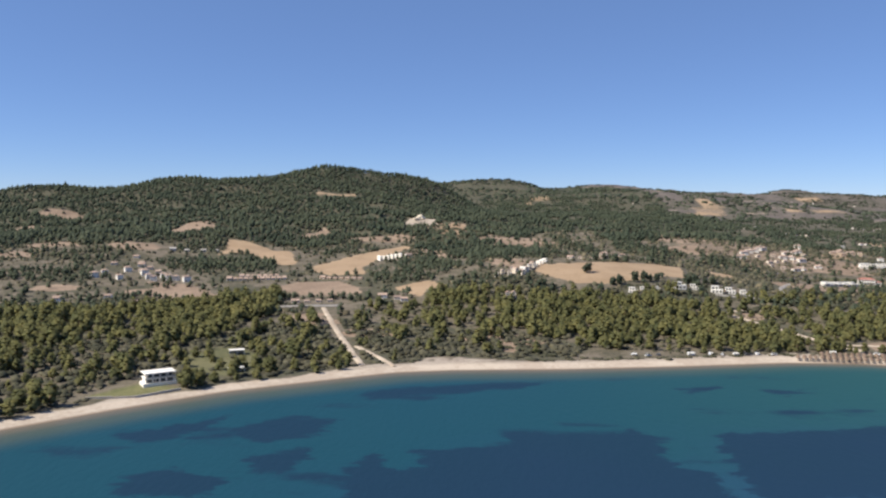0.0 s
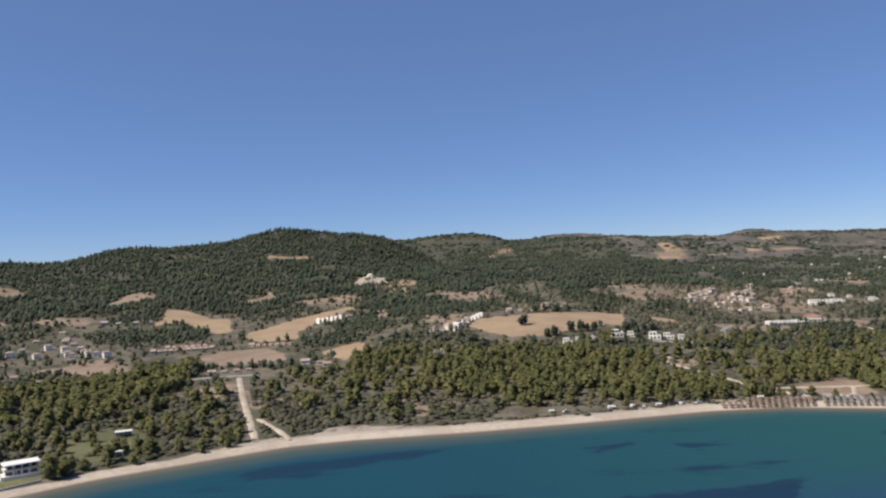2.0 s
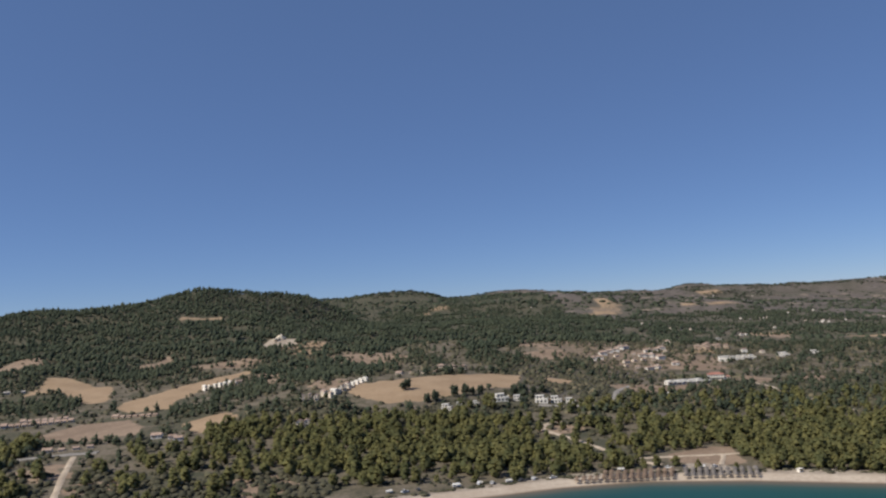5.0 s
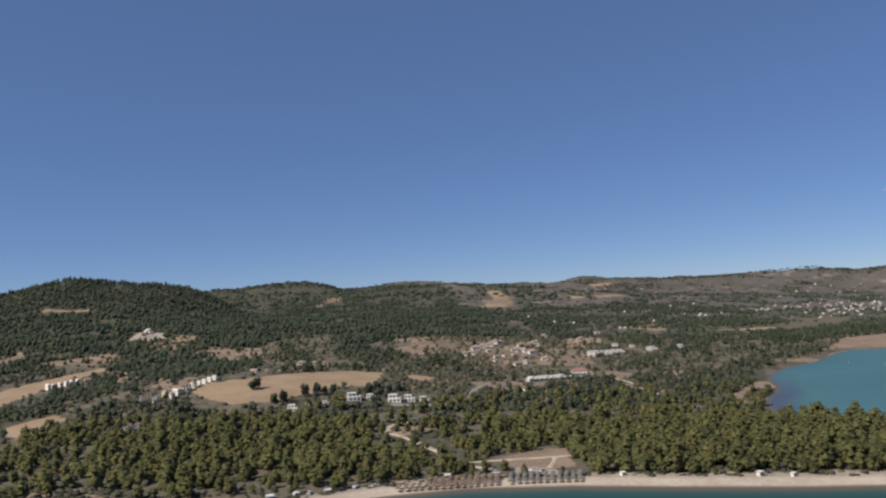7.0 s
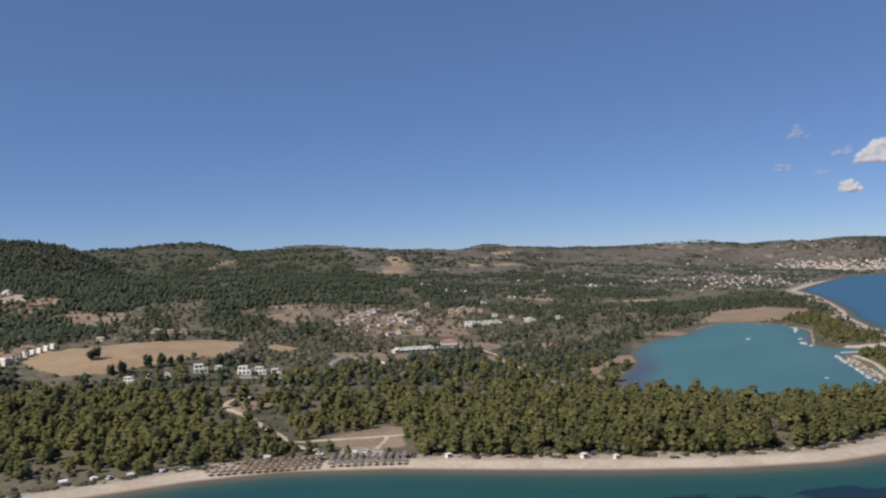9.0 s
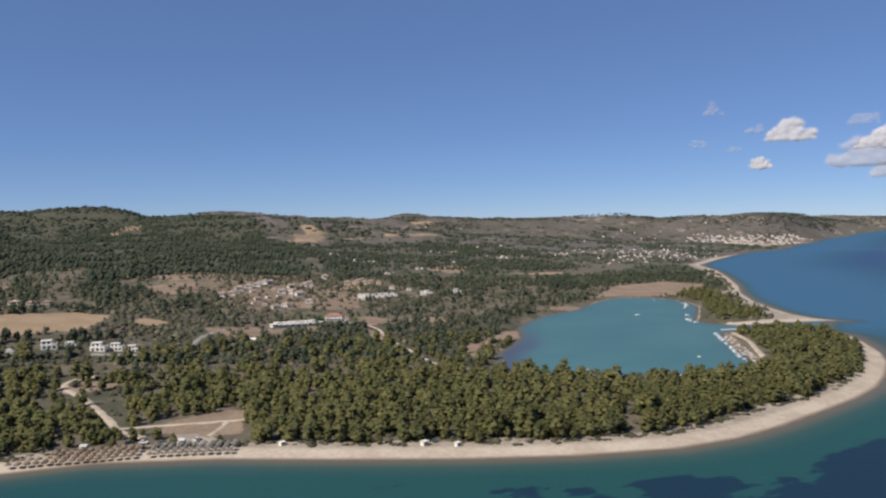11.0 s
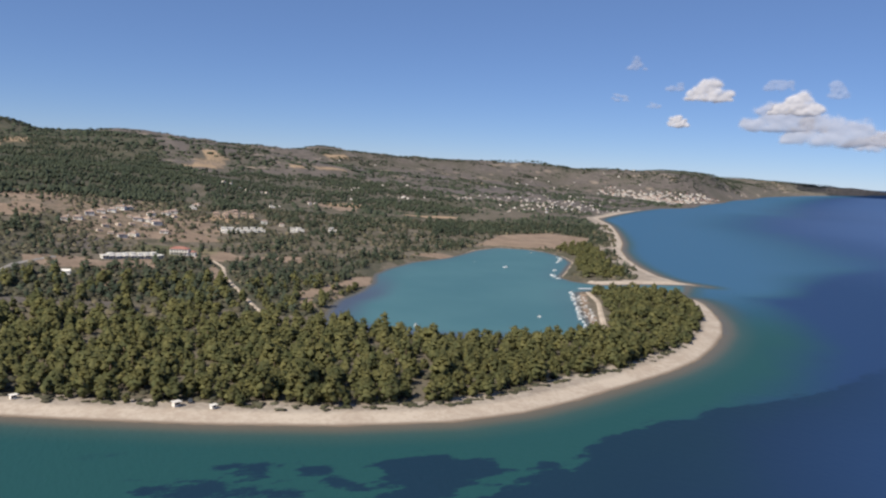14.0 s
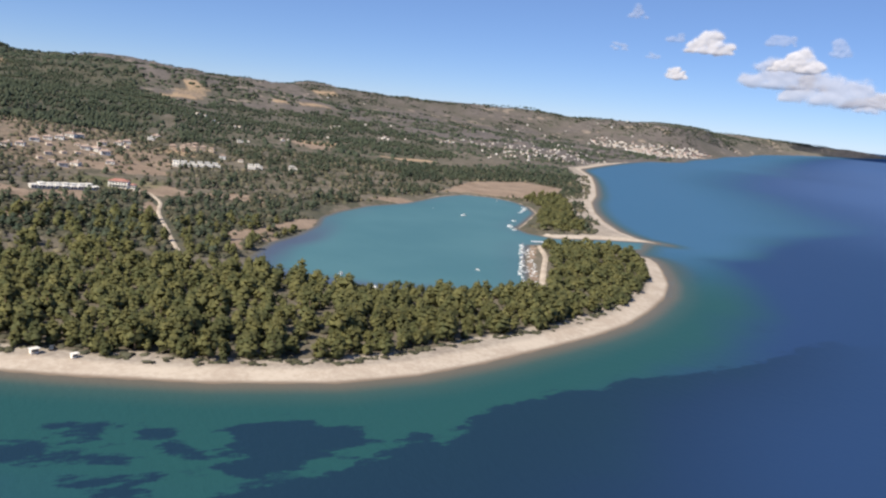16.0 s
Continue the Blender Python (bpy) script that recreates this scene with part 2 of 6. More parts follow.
BROWN_BANK = [(36, 836), (58, 880), (80, 814), (69, 763), (48, 786)]
OLIVE_SLOPE = [(330, 1010), (315, 1090), (340, 1150), (420, 1160), (490, 1130), (470, 1085), (380, 1075)]
RED_FIELD = [(461, 1040), (497, 1075), (540, 1030), (505, 965), (446, 975)]
FAR_PATCH = [(773, 2560), (869, 2500), (800, 2273), (732, 2343)]
BARE_BLOCK = [(272, 519), (306, 532), (316, 527), (304, 482), (284, 484), (272, 500)]
SAND_PATH = [(274, 476), (270, 494), (282, 493), (296, 478), (290, 468)]
DUNES = [(-52, 436), (-40, 452), (-30, 447), (-8, 476), (30, 466), (50, 459), (75, 452), (60, 440), (0, 436)]
SPIT = [(788, 680), (792, 700), (806, 691), (850, 697), (868, 715), (882, 745), (905, 725), (915, 655), (880, 660)]
HARBOUR = [(746, 650), (750, 646), (706, 587), (660, 511), (646, 500), (672, 545)]
LAWN = [(-176, 368), (-165, 391), (-148, 401), (-134, 389), (-153, 370)]
BACK_LAWN = [(-160, 462), (-146, 492), (-122, 480), (-100, 440), (-104, 424), (-122, 417), (-146, 428)]
GREEN_PLOT = [(400, 835), (425, 905), (500, 900), (478, 858), (440, 838)]

WEST_WOOD = [(-420, 600), (-260, 608), (-194, 685), (-149, 707), (-133, 609), (-148, 548), (-160, 475), (-158, 428), (-172, 395), (-180, 365), (-172, 330), (-260, 200), (-420, 200)]
WEST_SCRUB = [(-170, 496), (-123, 577), (-94, 579), (-72, 507), (-57, 443), (-73, 423), (-102, 407), (-129, 380), (-155, 425)]
MIDDLE_WOOD = [(-72, 649), (-42, 612), (-8, 691), (98, 675), (169, 667), (225, 624), (290, 640), (351, 636), (300, 545), (262, 520), (255, 478), (209, 483), (140, 485), (91, 502), (52, 548), (1, 555), (-39, 570)]
MIDDLE_SCRUB = [(-82, 585), (1, 564), (53, 558), (91, 504), (66, 455), (-6, 475), (-32, 449), (-51, 448)]
POINT_WOOD = [(308, 440), (310, 517), (250, 537), (253, 629), (332, 642), (416, 615), (472, 570), (500, 535), (545, 504), (620, 492), (650, 497), (661, 510), (709, 582),
              (752, 645), (825, 625), (835, 590), (800, 530), (740, 470), (660, 415), (500, 365), (330, 415)]
SPIT_WOOD = [(798, 708), (812, 735), (850, 790), (905, 860), (935, 950), (1030, 1010), (950, 870), (895, 800), (862, 730), (845, 706)]
OPEN_WEST = [(-400, 690), (-390, 985), (-200, 1000), (-60, 960), (30, 880), (0, 700), (-90, 662), (-200, 700)]
OPEN_VILLAGE = [(314, 1130), (420, 1180), (505, 1174), (572, 1200), (640, 1055), (600, 931), (476, 850), (430, 790), (372, 790), (374, 930), (309, 1011)]
OPEN_VILLAS = [(140, 690), (150, 712), (230, 735), (285, 720), (285, 680), (180, 676)]
WEST_BELT = [(-351, 931), (-308, 945), (-214, 984), (-190, 880), (-231, 850), (-314, 876)]
MIDDLE_BELT = [(-95, 1024), (-24, 1000), (17, 800), (-10, 762), (-45, 800), (-60, 900)]
SCRUB_HILL = [(279, 723), (267, 805), (291, 876), (325, 823), (344, 781), (300, 704)]
LAGOON_SCRUB = [(251, 670), (320, 732), (438, 799), (602, 874), (663, 864), (583, 724), (510, 627), (484, 585), (402, 635)]
RIDGE_WOOD = [(-150, 2250), (420, 2250), (700, 2500), (650, 3300), (100, 3400), (-200, 3000)]
HILL_WOOD = [(-1500, 900), (-480, 985), (-346, 1112), (-279, 1109), (-217, 1098), (-130, 1180), (-37, 1155), (-14, 1047), (43, 1059), (247, 1400), (417, 1500), (640, 1800), (400, 2300), (-1500, 2300)]
BAND_WOOD = [(199, 1571), (150, 2000), (60, 2650), (334, 2700), (560, 2600), (709, 2300), (650, 1830), (600, 1630), (575, 1477), (505, 1240), (440, 1190), (300, 1150), (228, 1078)]
EAST_BELT = [(558, 1183), (643, 1304), (794, 1600), (857, 1521), (994, 1470), (1108, 1458), (1246, 1716), (1235, 2009), (1185, 2294), (861, 2249), (680, 2063), (605, 1508)]
VILLAGE_SLOPE = [(354, 1172), (389, 1196), (460, 1215), (517, 1189), (535, 1126), (513, 990), (403, 916), (358, 925)]
PLAIN_WOOD = [(811, 1048), (966, 1407), (1258, 1775), (1560, 1574), (1113, 1110), (923, 1110)]

# ---- materials ----
def nodes_of(name):
    m = bpy.data.materials.new(name)
    m.use_nodes = True
    return m, m.node_tree.nodes, m.node_tree.links, m.node_tree.nodes["Principled BSDF"]


def noise_node(n, l, where, scale, detail=3.0, rough=0.55):
    t = n.new("ShaderNodeTexNoise")
    t.inputs["Scale"].default_value, t.inputs["Detail"].default_value, t.inputs["Roughness"].default_value = scale, detail, rough
    l.new(where, t.inputs["Vector"])
    return t.outputs["Fac"]


def ramp(n, l, value, low, high):
    t = n.new("ShaderNodeMapRange")
    t.interpolation_type = "SMOOTHSTEP"
    t.inputs["From Min"].default_value, t.inputs["From Max"].default_value = low, high
    l.new(value, t.inputs["Value"])
    return t.outputs["Result"]


def blend(n, l, fac, a, b, mode="MIX"):
    t = n.new("ShaderNodeMix")
    t.data_type, t.blend_type = "RGBA", mode
    if isinstance(fac, float):
        t.inputs["Factor"].default_value = fac
    else:
        l.new(fac, t.inputs["Factor"])
    for socket, v in ((t.inputs["A"], a), (t.inputs["B"], b)):
        if isinstance(v, tuple):
            socket.default_value = (*v, 1)
        else:
            l.new(v, socket)
    return t.outputs["Result"]


def times(n, l, a, b, op="MULTIPLY"):
    t = n.new("ShaderNodeMath")
    t.operation = op
    for k, v in enumerate((a, b)):
        if isinstance(v, (int, float)):
            t.inputs[k].default_value = v
        else:
            l.new(v, t.inputs[k])
    return t.outputs[0]


def bumped(n, l, bsdf, value, strength, distance):
    b = n.new("ShaderNodeBump")
    b.inputs["Strength"].default_value, b.inputs["Distance"].default_value = strength, distance
    l.new(value, b.inputs["Height"])
    l.new(b.outputs["Normal"], bsdf.inputs["Normal"])


def surface(name, one, two, coarse, fine, rough=0.8, vary=0.25, island=False, metal=0.0, bump=0.05):
    """A plain surface: two colours mixed at a coarse and a fine scale (per metre), each piece a little lighter or darker."""
    m, n, l, bsdf = nodes_of(name)
    where = n.new("ShaderNodeNewGeometry").outputs["Position"]
    big, small = noise_node(n, l, where, coarse), noise_node(n, l, where, fine, 4.0)
    mixed = times(n, l, times(n, l, big, 0.6), times(n, l, small, 0.4), "ADD")
    col = blend(n, l, ramp(n, l, mixed, 0.36, 0.64), one, two)
    pick = n.new("ShaderNodeNewGeometry").outputs["Random Per Island"] if island else n.new("ShaderNodeObjectInfo").outputs["Random"]
    hsv = n.new("ShaderNodeHueSaturation")
    t = n.new("ShaderNodeMapRange")
    t.inputs["To Min"].default_value, t.inputs["To Max"].default_value = 1 - vary, 1 + vary
    l.new(pick, t.inputs["Value"])
    l.new(t.outputs["Result"], hsv.inputs["Value"])
    l.new(col, hsv.inputs["Color"])
    l.new(hsv.outputs["Color"], bsdf.inputs["Base Color"])
    bsdf.inputs["Roughness"].default_value, bsdf.inputs["Metallic"].default_value = rough, metal
    if bump:
        bumped(n, l, bsdf, small, 0.5, bump)
    return m


def leaves(name, one, two, coarse, fine, vary, through=0.12):
    """Foliage: as a plain surface, but part of the light passes through the leaves."""
    m = surface(name, one, two, coarse, fine, 0.85, vary, True, bump=0.0)
    n, l = m.node_tree.nodes, m.node_tree.links
    bsdf = n["Principled BSDF"]
    bsdf.inputs["Specular IOR Level"].default_value = 0.25
    glow, mix = n.new("ShaderNodeBsdfTranslucent"), n.new("ShaderNodeMixShader")
    l.new(bsdf.inputs["Base Color"].links[0].from_socket, glow.inputs["Color"])
    mix.inputs[0].default_value = through
    l.new(bsdf.outputs[0], mix.inputs[1])
    l.new(glow.outputs[0], mix.inputs[2])
    l.new(mix.outputs[0], n["Material Output"].inputs["Surface"])
    return m


FOLIAGE = leaves("pine_foliage", (0.122, 0.137, 0.062), (0.236, 0.224, 0.090), 0.10, 0.35, 0.18, 0.50)
FOLIAGE_HILL = leaves("hill_foliage", (0.072, 0.096, 0.066), (0.116, 0.136, 0.088), 0.014, 0.1, 0.20, 0.46)
SCRUB = leaves("scrub_foliage", (0.078, 0.082, 0.053), (0.140, 0.130, 0.086), 0.05, 1.5, 0.30, 0.35)
SCRUB_DRY = leaves("dry_scrub", (0.098, 0.088, 0.058), (0.165, 0.142, 0.092), 0.05, 1.2, 0.33)
MAT = leaves("low_mats", (0.062, 0.066, 0.040), (0.105, 0.098, 0.056), 0.2, 1.5, 0.25, 0.2)
BARK = surface("pine_bark", (0.09, 0.06, 0.04), (0.17, 0.125, 0.09), 0.8, 6, 0.9, 0.2)
WHITE_WALL = surface("white_render", (0.74, 0.70, 0.63), (0.82, 0.79, 0.72), 0.15, 1.5, 0.7, 0.08)
CREAM_WALL = surface("cream_render", (0.64, 0.55, 0.44), (0.73, 0.65, 0.54), 0.15, 1.5, 0.75, 0.12)
OCHRE_WALL = surface("ochre_render", (0.45, 0.33, 0.23), (0.53, 0.41, 0.30), 0.15, 1.5, 0.8, 0.12)
CONCRETE = surface("raw_concrete", (0.34, 0.32, 0.29), (0.46, 0.43, 0.39), 0.2, 2.0, 0.85, 0.1)
TERRACOTTA = surface("terracotta_tiles", (0.31, 0.215, 0.165), (0.40, 0.30, 0.24), 0.25, 3.0, 0.8, 0.2)
RED_ROOF = surface("red_roof_tiles", (0.34, 0.15, 0.11), (0.42, 0.21, 0.16), 0.25, 3.0, 0.75, 0.1)
GLASS = surface("dark_window_glass", (0.03, 0.04, 0.05), (0.05, 0.06, 0.07), 0.3, 2.0, 0.12, 0.2, bump=0.0)
WOOD = surface("weathered_wood", (0.20, 0.13, 0.08), (0.32, 0.23, 0.15), 0.6, 5, 0.8, 0.15)
THATCH = surface("brown_thatch", (0.125, 0.088, 0.064), (0.215, 0.155, 0.11), 1.2, 9, 0.95, 0.25, bump=0.04)
THATCH_GREY = surface("grey_thatch", (0.115, 0.105, 0.098), (0.21, 0.188, 0.17), 1.2, 9, 0.95, 0.25, bump=0.04)
GELCOAT = surface("white_gelcoat", (0.74, 0.75, 0.75), (0.82, 0.82, 0.81), 0.5, 4, 0.3, 0.08, bump=0.0)
BLUE_PAINT = surface("blue_boat_paint", (0.05, 0.13, 0.30), (0.09, 0.19, 0.36), 0.5, 4, 0.4, 0.2, bump=0.0)
CANVAS = surface("pale_canvas", (0.60, 0.58, 0.52), (0.70, 0.68, 0.62), 0.5, 4, 0.9, 0.12)
RUBBER = surface("black_rubber", (0.02, 0.02, 0.02), (0.035, 0.035, 0.035), 1, 8, 0.85, 0.1, bump=0.0)
METAL = surface("grey_metal", (0.35, 0.36, 0.37), (0.45, 0.46, 0.47), 1, 8, 0.4, 0.1, metal=0.7, bump=0.0)
TRACK = surface("pale_dirt", (0.36, 0.29, 0.22), (0.50, 0.42, 0.325), 0.1, 1.0, 0.95, 0.05, bump=0.05)
ASPHALT = surface("worn_asphalt", (0.20, 0.185, 0.17), (0.29, 0.27, 0.245), 0.1, 1.5, 0.9, 0.05)
STONE = surface("pale_stone", (0.42, 0.37, 0.31), (0.56, 0.50, 0.43), 0.2, 2, 0.9, 0.1)
PALE_ROCK = surface("pale_rock", (0.56, 0.49, 0.38), (0.68, 0.61, 0.49), 0.15, 1.2, 0.95, 0.05)
CAR_WHITE = surface("white_car_paint", (0.70, 0.70, 0.69), (0.78, 0.78, 0.77), 0.5, 4, 0.3, 0.1, bump=0.0)
CAR_DARK = surface("dark_car_paint", (0.06, 0.065, 0.08), (0.10, 0.105, 0.12), 0.5, 4, 0.3, 0.3, bump=0.0)


def cloud_material(name, strength):
    """Soft vapour: thick in the middle, fading and ragged towards its edge."""
    m, n, l, bsdf = nodes_of(name)
    where = n.new("ShaderNodeNewGeometry").outputs["Position"]
    a = n.new("ShaderNodeAttribute")
    a.attribute_name = "thick"
    ragged = times(n, l, times(n, l, noise_node(n, l, where, 0.022, 6.0, 0.66), 0.5, "SUBTRACT"), 1.5)
    thin = times(n, l, ramp(n, l, times(n, l, a.outputs["Fac"], ragged, "ADD"), 0.0, 1.0), strength)
    bsdf.inputs["Base Color"].default_value = (0.52, 0.51, 0.53, 1) if strength > 0.9 else (0.44, 0.435, 0.47, 1)
    bsdf.inputs["Roughness"].default_value = 1.0
    bsdf.inputs["Specular IOR Level"].default_value = 0.0
    l.new(thin, bsdf.inputs["Alpha"])
    return m


CLOUD = cloud_material("cloud_vapour", 0.95)
CLOUD_HAZY = cloud_material("cloud_haze", 0.7)
CLOUD_WISP = cloud_material("cloud_wisp", 0.34)


def ground_material():
    m, n, l, bsdf = nodes_of("land")
    where = n.new("ShaderNodeNewGeometry").outputs["Position"]

    def zone(name):
        a = n.new("ShaderNodeAttribute")
        a.attribute_name = name
        return a.outputs["Fac"]

    wide, mid, fine = noise_node(n, l, where, 0.006, 4.0), noise_node(n, l, where, 0.035, 5.0, 0.62), noise_node(n, l, where, 0.4, 4.0, 0.65)
    grain = times(n, l, times(n, l, mid, 0.55), times(n, l, fine, 0.45), "ADD")
    tuft = noise_node(n, l, where, 0.13, 4.0, 0.65)

    def crisp(value):
        uneven = times(n, l, times(n, l, tuft, 0.5, "SUBTRACT"), 0.9)
        return ramp(n, l, times(n, l, value, uneven, "ADD"), 0.34, 0.66)

    dry = blend(n, l, ramp(n, l, grain, 0.38, 0.62), (0.138, 0.118, 0.090), (0.232, 0.192, 0.146))
    dry = blend(n, l, ramp(n, l, tuft, 0.50, 0.64), dry, (0.088, 0.083, 0.054))
    scrub = blend(n, l, ramp(n, l, fine, 0.35, 0.65), (0.064, 0.062, 0.042), (0.125, 0.107, 0.074))
    col = blend(n, l, ramp(n, l, mid, 0.40, 0.60), dry, scrub)
    col = blend(n, l, crisp(zone("brush")), col, blend(n, l, ramp(n, l, fine, 0.35, 0.65), (0.056, 0.058, 0.038), (0.105, 0.096, 0.064)))
    # heath tone; spread over the far hills, its grey is painted haze
    heath_haze = blend(n, l, ramp(n, l, grain, 0.4, 0.6), (0.092, 0.081, 0.072), (0.150, 0.130, 0.116))
    col = blend(n, l, times(n, l, zone("heath_haze"), times(n, l, 1.0, times(n, l, zone("brush"), 0.6), "SUBTRACT")), col, heath_haze)
    col = blend(n, l, times(n, l, zone("heath_haze"), ramp(n, l, noise_node(n, l, where, 0.012, 3.0), 0.60, 0.68)), col, (0.25, 0.205, 0.16))
    # pale grey mixed into the distant ground colour in place of haze
    col = blend(n, l, zone("bare"), col, blend(n, l, grain, (0.19, 0.185, 0.18), (0.29, 0.28, 0.27)))
    col = blend(n, l, zone("wood"), col, blend(n, l, fine, (0.085, 0.077, 0.053), (0.180, 0.150, 0.110)))
    under = blend(n, l, ramp(n, l, grain, 0.35, 0.65), (0.056, 0.060, 0.040), (0.114, 0.102, 0.071))
    col = blend(n, l, crisp(zone("undergrowth")), col, under)
    soil = blend(n, l, ramp(n, l, grain, 0.4, 0.6), (0.205, 0.150, 0.108), (0.295, 0.222, 0.162))
    col = blend(n, l, crisp(zone("soil")), col, soil)
    straw = blend(n, l, ramp(n, l, grain, 0.38, 0.62), (0.295, 0.210, 0.132), (0.370, 0.270, 0.176))
    col = blend(n, l, crisp(zone("field")), col, straw)
    lawn = blend(n, l, ramp(n, l, grain, 0.4, 0.6), (0.110, 0.116, 0.050), (0.172, 0.166, 0.076))
    col = blend(n, l, zone("lawn"), col, lawn)
    litter = blend(n, l, ramp(n, l, grain, 0.4, 0.6), (0.23, 0.195, 0.16), (0.36, 0.31, 0.255))
    pale = blend(n, l, ramp(n, l, grain, 0.4, 0.6), (0.40, 0.330, 0.262), (0.50, 0.430, 0.348))
    wet = blend(n, l, ramp(n, l, zone("shore"), 0.8, 4.2), (0.20, 0.155, 0.115), pale)
    wet = blend(n, l, times(n, l, ramp(n, l, times(n, l, zone("shore"), times(n, l, mid, 9.0), "ADD"), 15.0, 20.0), 0.85), wet, litter)
    edge = times(n, l, zone("sand"), times(n, l, mid, 0.5), "ADD")
    col = blend(n, l, ramp(n, l, edge, 0.62, 0.88), col, wet)
    l.new(col, bsdf.inputs["Base Color"])
    bsdf.inputs["Roughness"].default_value = 0.95
    bsdf.inputs["Specular IOR Level"].default_value = 0.2
    bumped(n, l, bsdf, grain, 0.6, 0.5)
    return m


def sea_material(name, lagoon=False):
    """Clear water over pale sand, with dark seagrass meadows, deepening away from the shore; farther out, painted sky
    reflection pales it.
    """
    m, n, l, bsdf = nodes_of(name)
    where = n.new("ShaderNodeNewGeometry").outputs["Position"]
    a = n.new("ShaderNodeAttribute")
    a.attribute_name = "offshore"
    off = a.outputs["Fac"]
    b = n.new("ShaderNodeAttribute")
    b.attribute_name = "deep"
    deep = b.outputs["Fac"]
    wide = noise_node(n, l, where, 0.010, 4.0, 0.6)
    if lagoon:
        col = blend(n, l, ramp(n, l, wide, 0.35, 0.65), (0.060, 0.148, 0.168), (0.072, 0.166, 0.184))
        west = n.new("ShaderNodeAttribute")
        west.attribute_name = "silt"
        rim = ramp(n, l, times(n, l, off, times(n, l, wide, 30.0), "SUBTRACT"), 14.0, -8.0)
        col = blend(n, l, times(n, l, rim, west.outputs["Fac"]), col, (0.070, 0.092, 0.135))
        col = blend(n, l, ramp(n, l, off, 5.0, 0.0), col, (0.110, 0.105, 0.090))
    else:
        west = n.new("ShaderNodeAttribute")
        west.attribute_name = "silt"
        drawn = n.new("ShaderNodeMapping")
        drawn.inputs["Scale"].default_value = (0.55, 1.35, 1.0)
        drawn.inputs["Rotation"].default_value = (0, 0, 0.15)
        l.new(where, drawn.inputs["Vector"])
        bent = times(n, l, deep, times(n, l, times(n, l, wide, 0.5, "SUBTRACT"), 110.0), "ADD")
        col = blend(n, l, ramp(n, l, bent, 60.0, 190.0), blend(n, l, times(n, l, west.outputs["Fac"], 0.8), (0.018, 0.073, 0.074), (0.007, 0.048, 0.083)), (0.019, 0.047, 0.120))
        # two steps of reflected sky put into the base colour of open water
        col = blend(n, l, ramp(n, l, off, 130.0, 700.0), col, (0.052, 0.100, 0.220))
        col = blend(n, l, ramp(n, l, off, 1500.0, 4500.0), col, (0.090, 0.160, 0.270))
        bay = n.new("ShaderNodeAttribute")
        bay.attribute_name = "bay"
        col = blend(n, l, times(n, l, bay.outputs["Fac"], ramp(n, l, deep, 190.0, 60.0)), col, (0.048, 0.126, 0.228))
        c = n.new("ShaderNodeAttribute")
        c.attribute_name = "meadow"
        ragged = times(n, l, times(n, l, noise_node(n, l, drawn.outputs["Vector"], 0.085, 7.0, 0.72), 0.5, "SUBTRACT"), 3.4)
        loose = times(n, l, times(n, l, noise_node(n, l, drawn.outputs["Vector"], 0.016, 6.0, 0.64), 0.56, "SUBTRACT"), 3.0)
        loose = times(n, l, loose, times(n, l, west.outputs["Fac"], 0.22), "ADD")
        spot = times(n, l, times(n, l, c.outputs["Fac"], ragged, "ADD"), loose, "MAXIMUM")
        grass = times(n, l, ramp(n, l, spot, 0.16, 0.42), ramp(n, l, off, 18.0, 36.0))
        grass = times(n, l, grass, ramp(n, l, deep, 330.0, 90.0))
        col = blend(n, l, times(n, l, times(n, l, times(n, l, grass, 0.86), times(n, l, 1.0, times(n, l, west.outputs["Fac"], 0.12), "SUBTRACT")), times(n, l, 1.0, bay.outputs["Fac"], "SUBTRACT")), col, (0.010, 0.026, 0.053))
        col = blend(n, l, ramp(n, l, off, 26.0, 2.0), col, (0.048, 0.088, 0.081))
        col = blend(n, l, times(n, l, west.outputs["Fac"], ramp(n, l, off, 34.0, 6.0)), col, (0.062, 0.082, 0.074))
        col = blend(n, l, ramp(n, l, off, 12.0, 0.0), col, (0.125, 0.112, 0.090))
    l.new(col, bsdf.inputs["Base Color"])
    bsdf.inputs["Roughness"].default_value = 0.5
    bsdf.inputs["IOR"].default_value = 1.33
    bsdf.inputs["Specular IOR Level"].default_value = 0.30 if lagoon else 0.15
    ripples = n.new("ShaderNodeMapping")
    ripples.inputs["Scale"].default_value = (1.0, 0.45, 1.0)
    ripples.inputs["Rotation"].default_value = (0, 0, 0.5)
    l.new(where, ripples.inputs["Vector"])
    waves = noise_node(n, l, ripples.outputs["Vector"], 0.35, 4.0, 0.6)
    bumped(n, l, bsdf, waves, 0.35, 0.6)
    return m


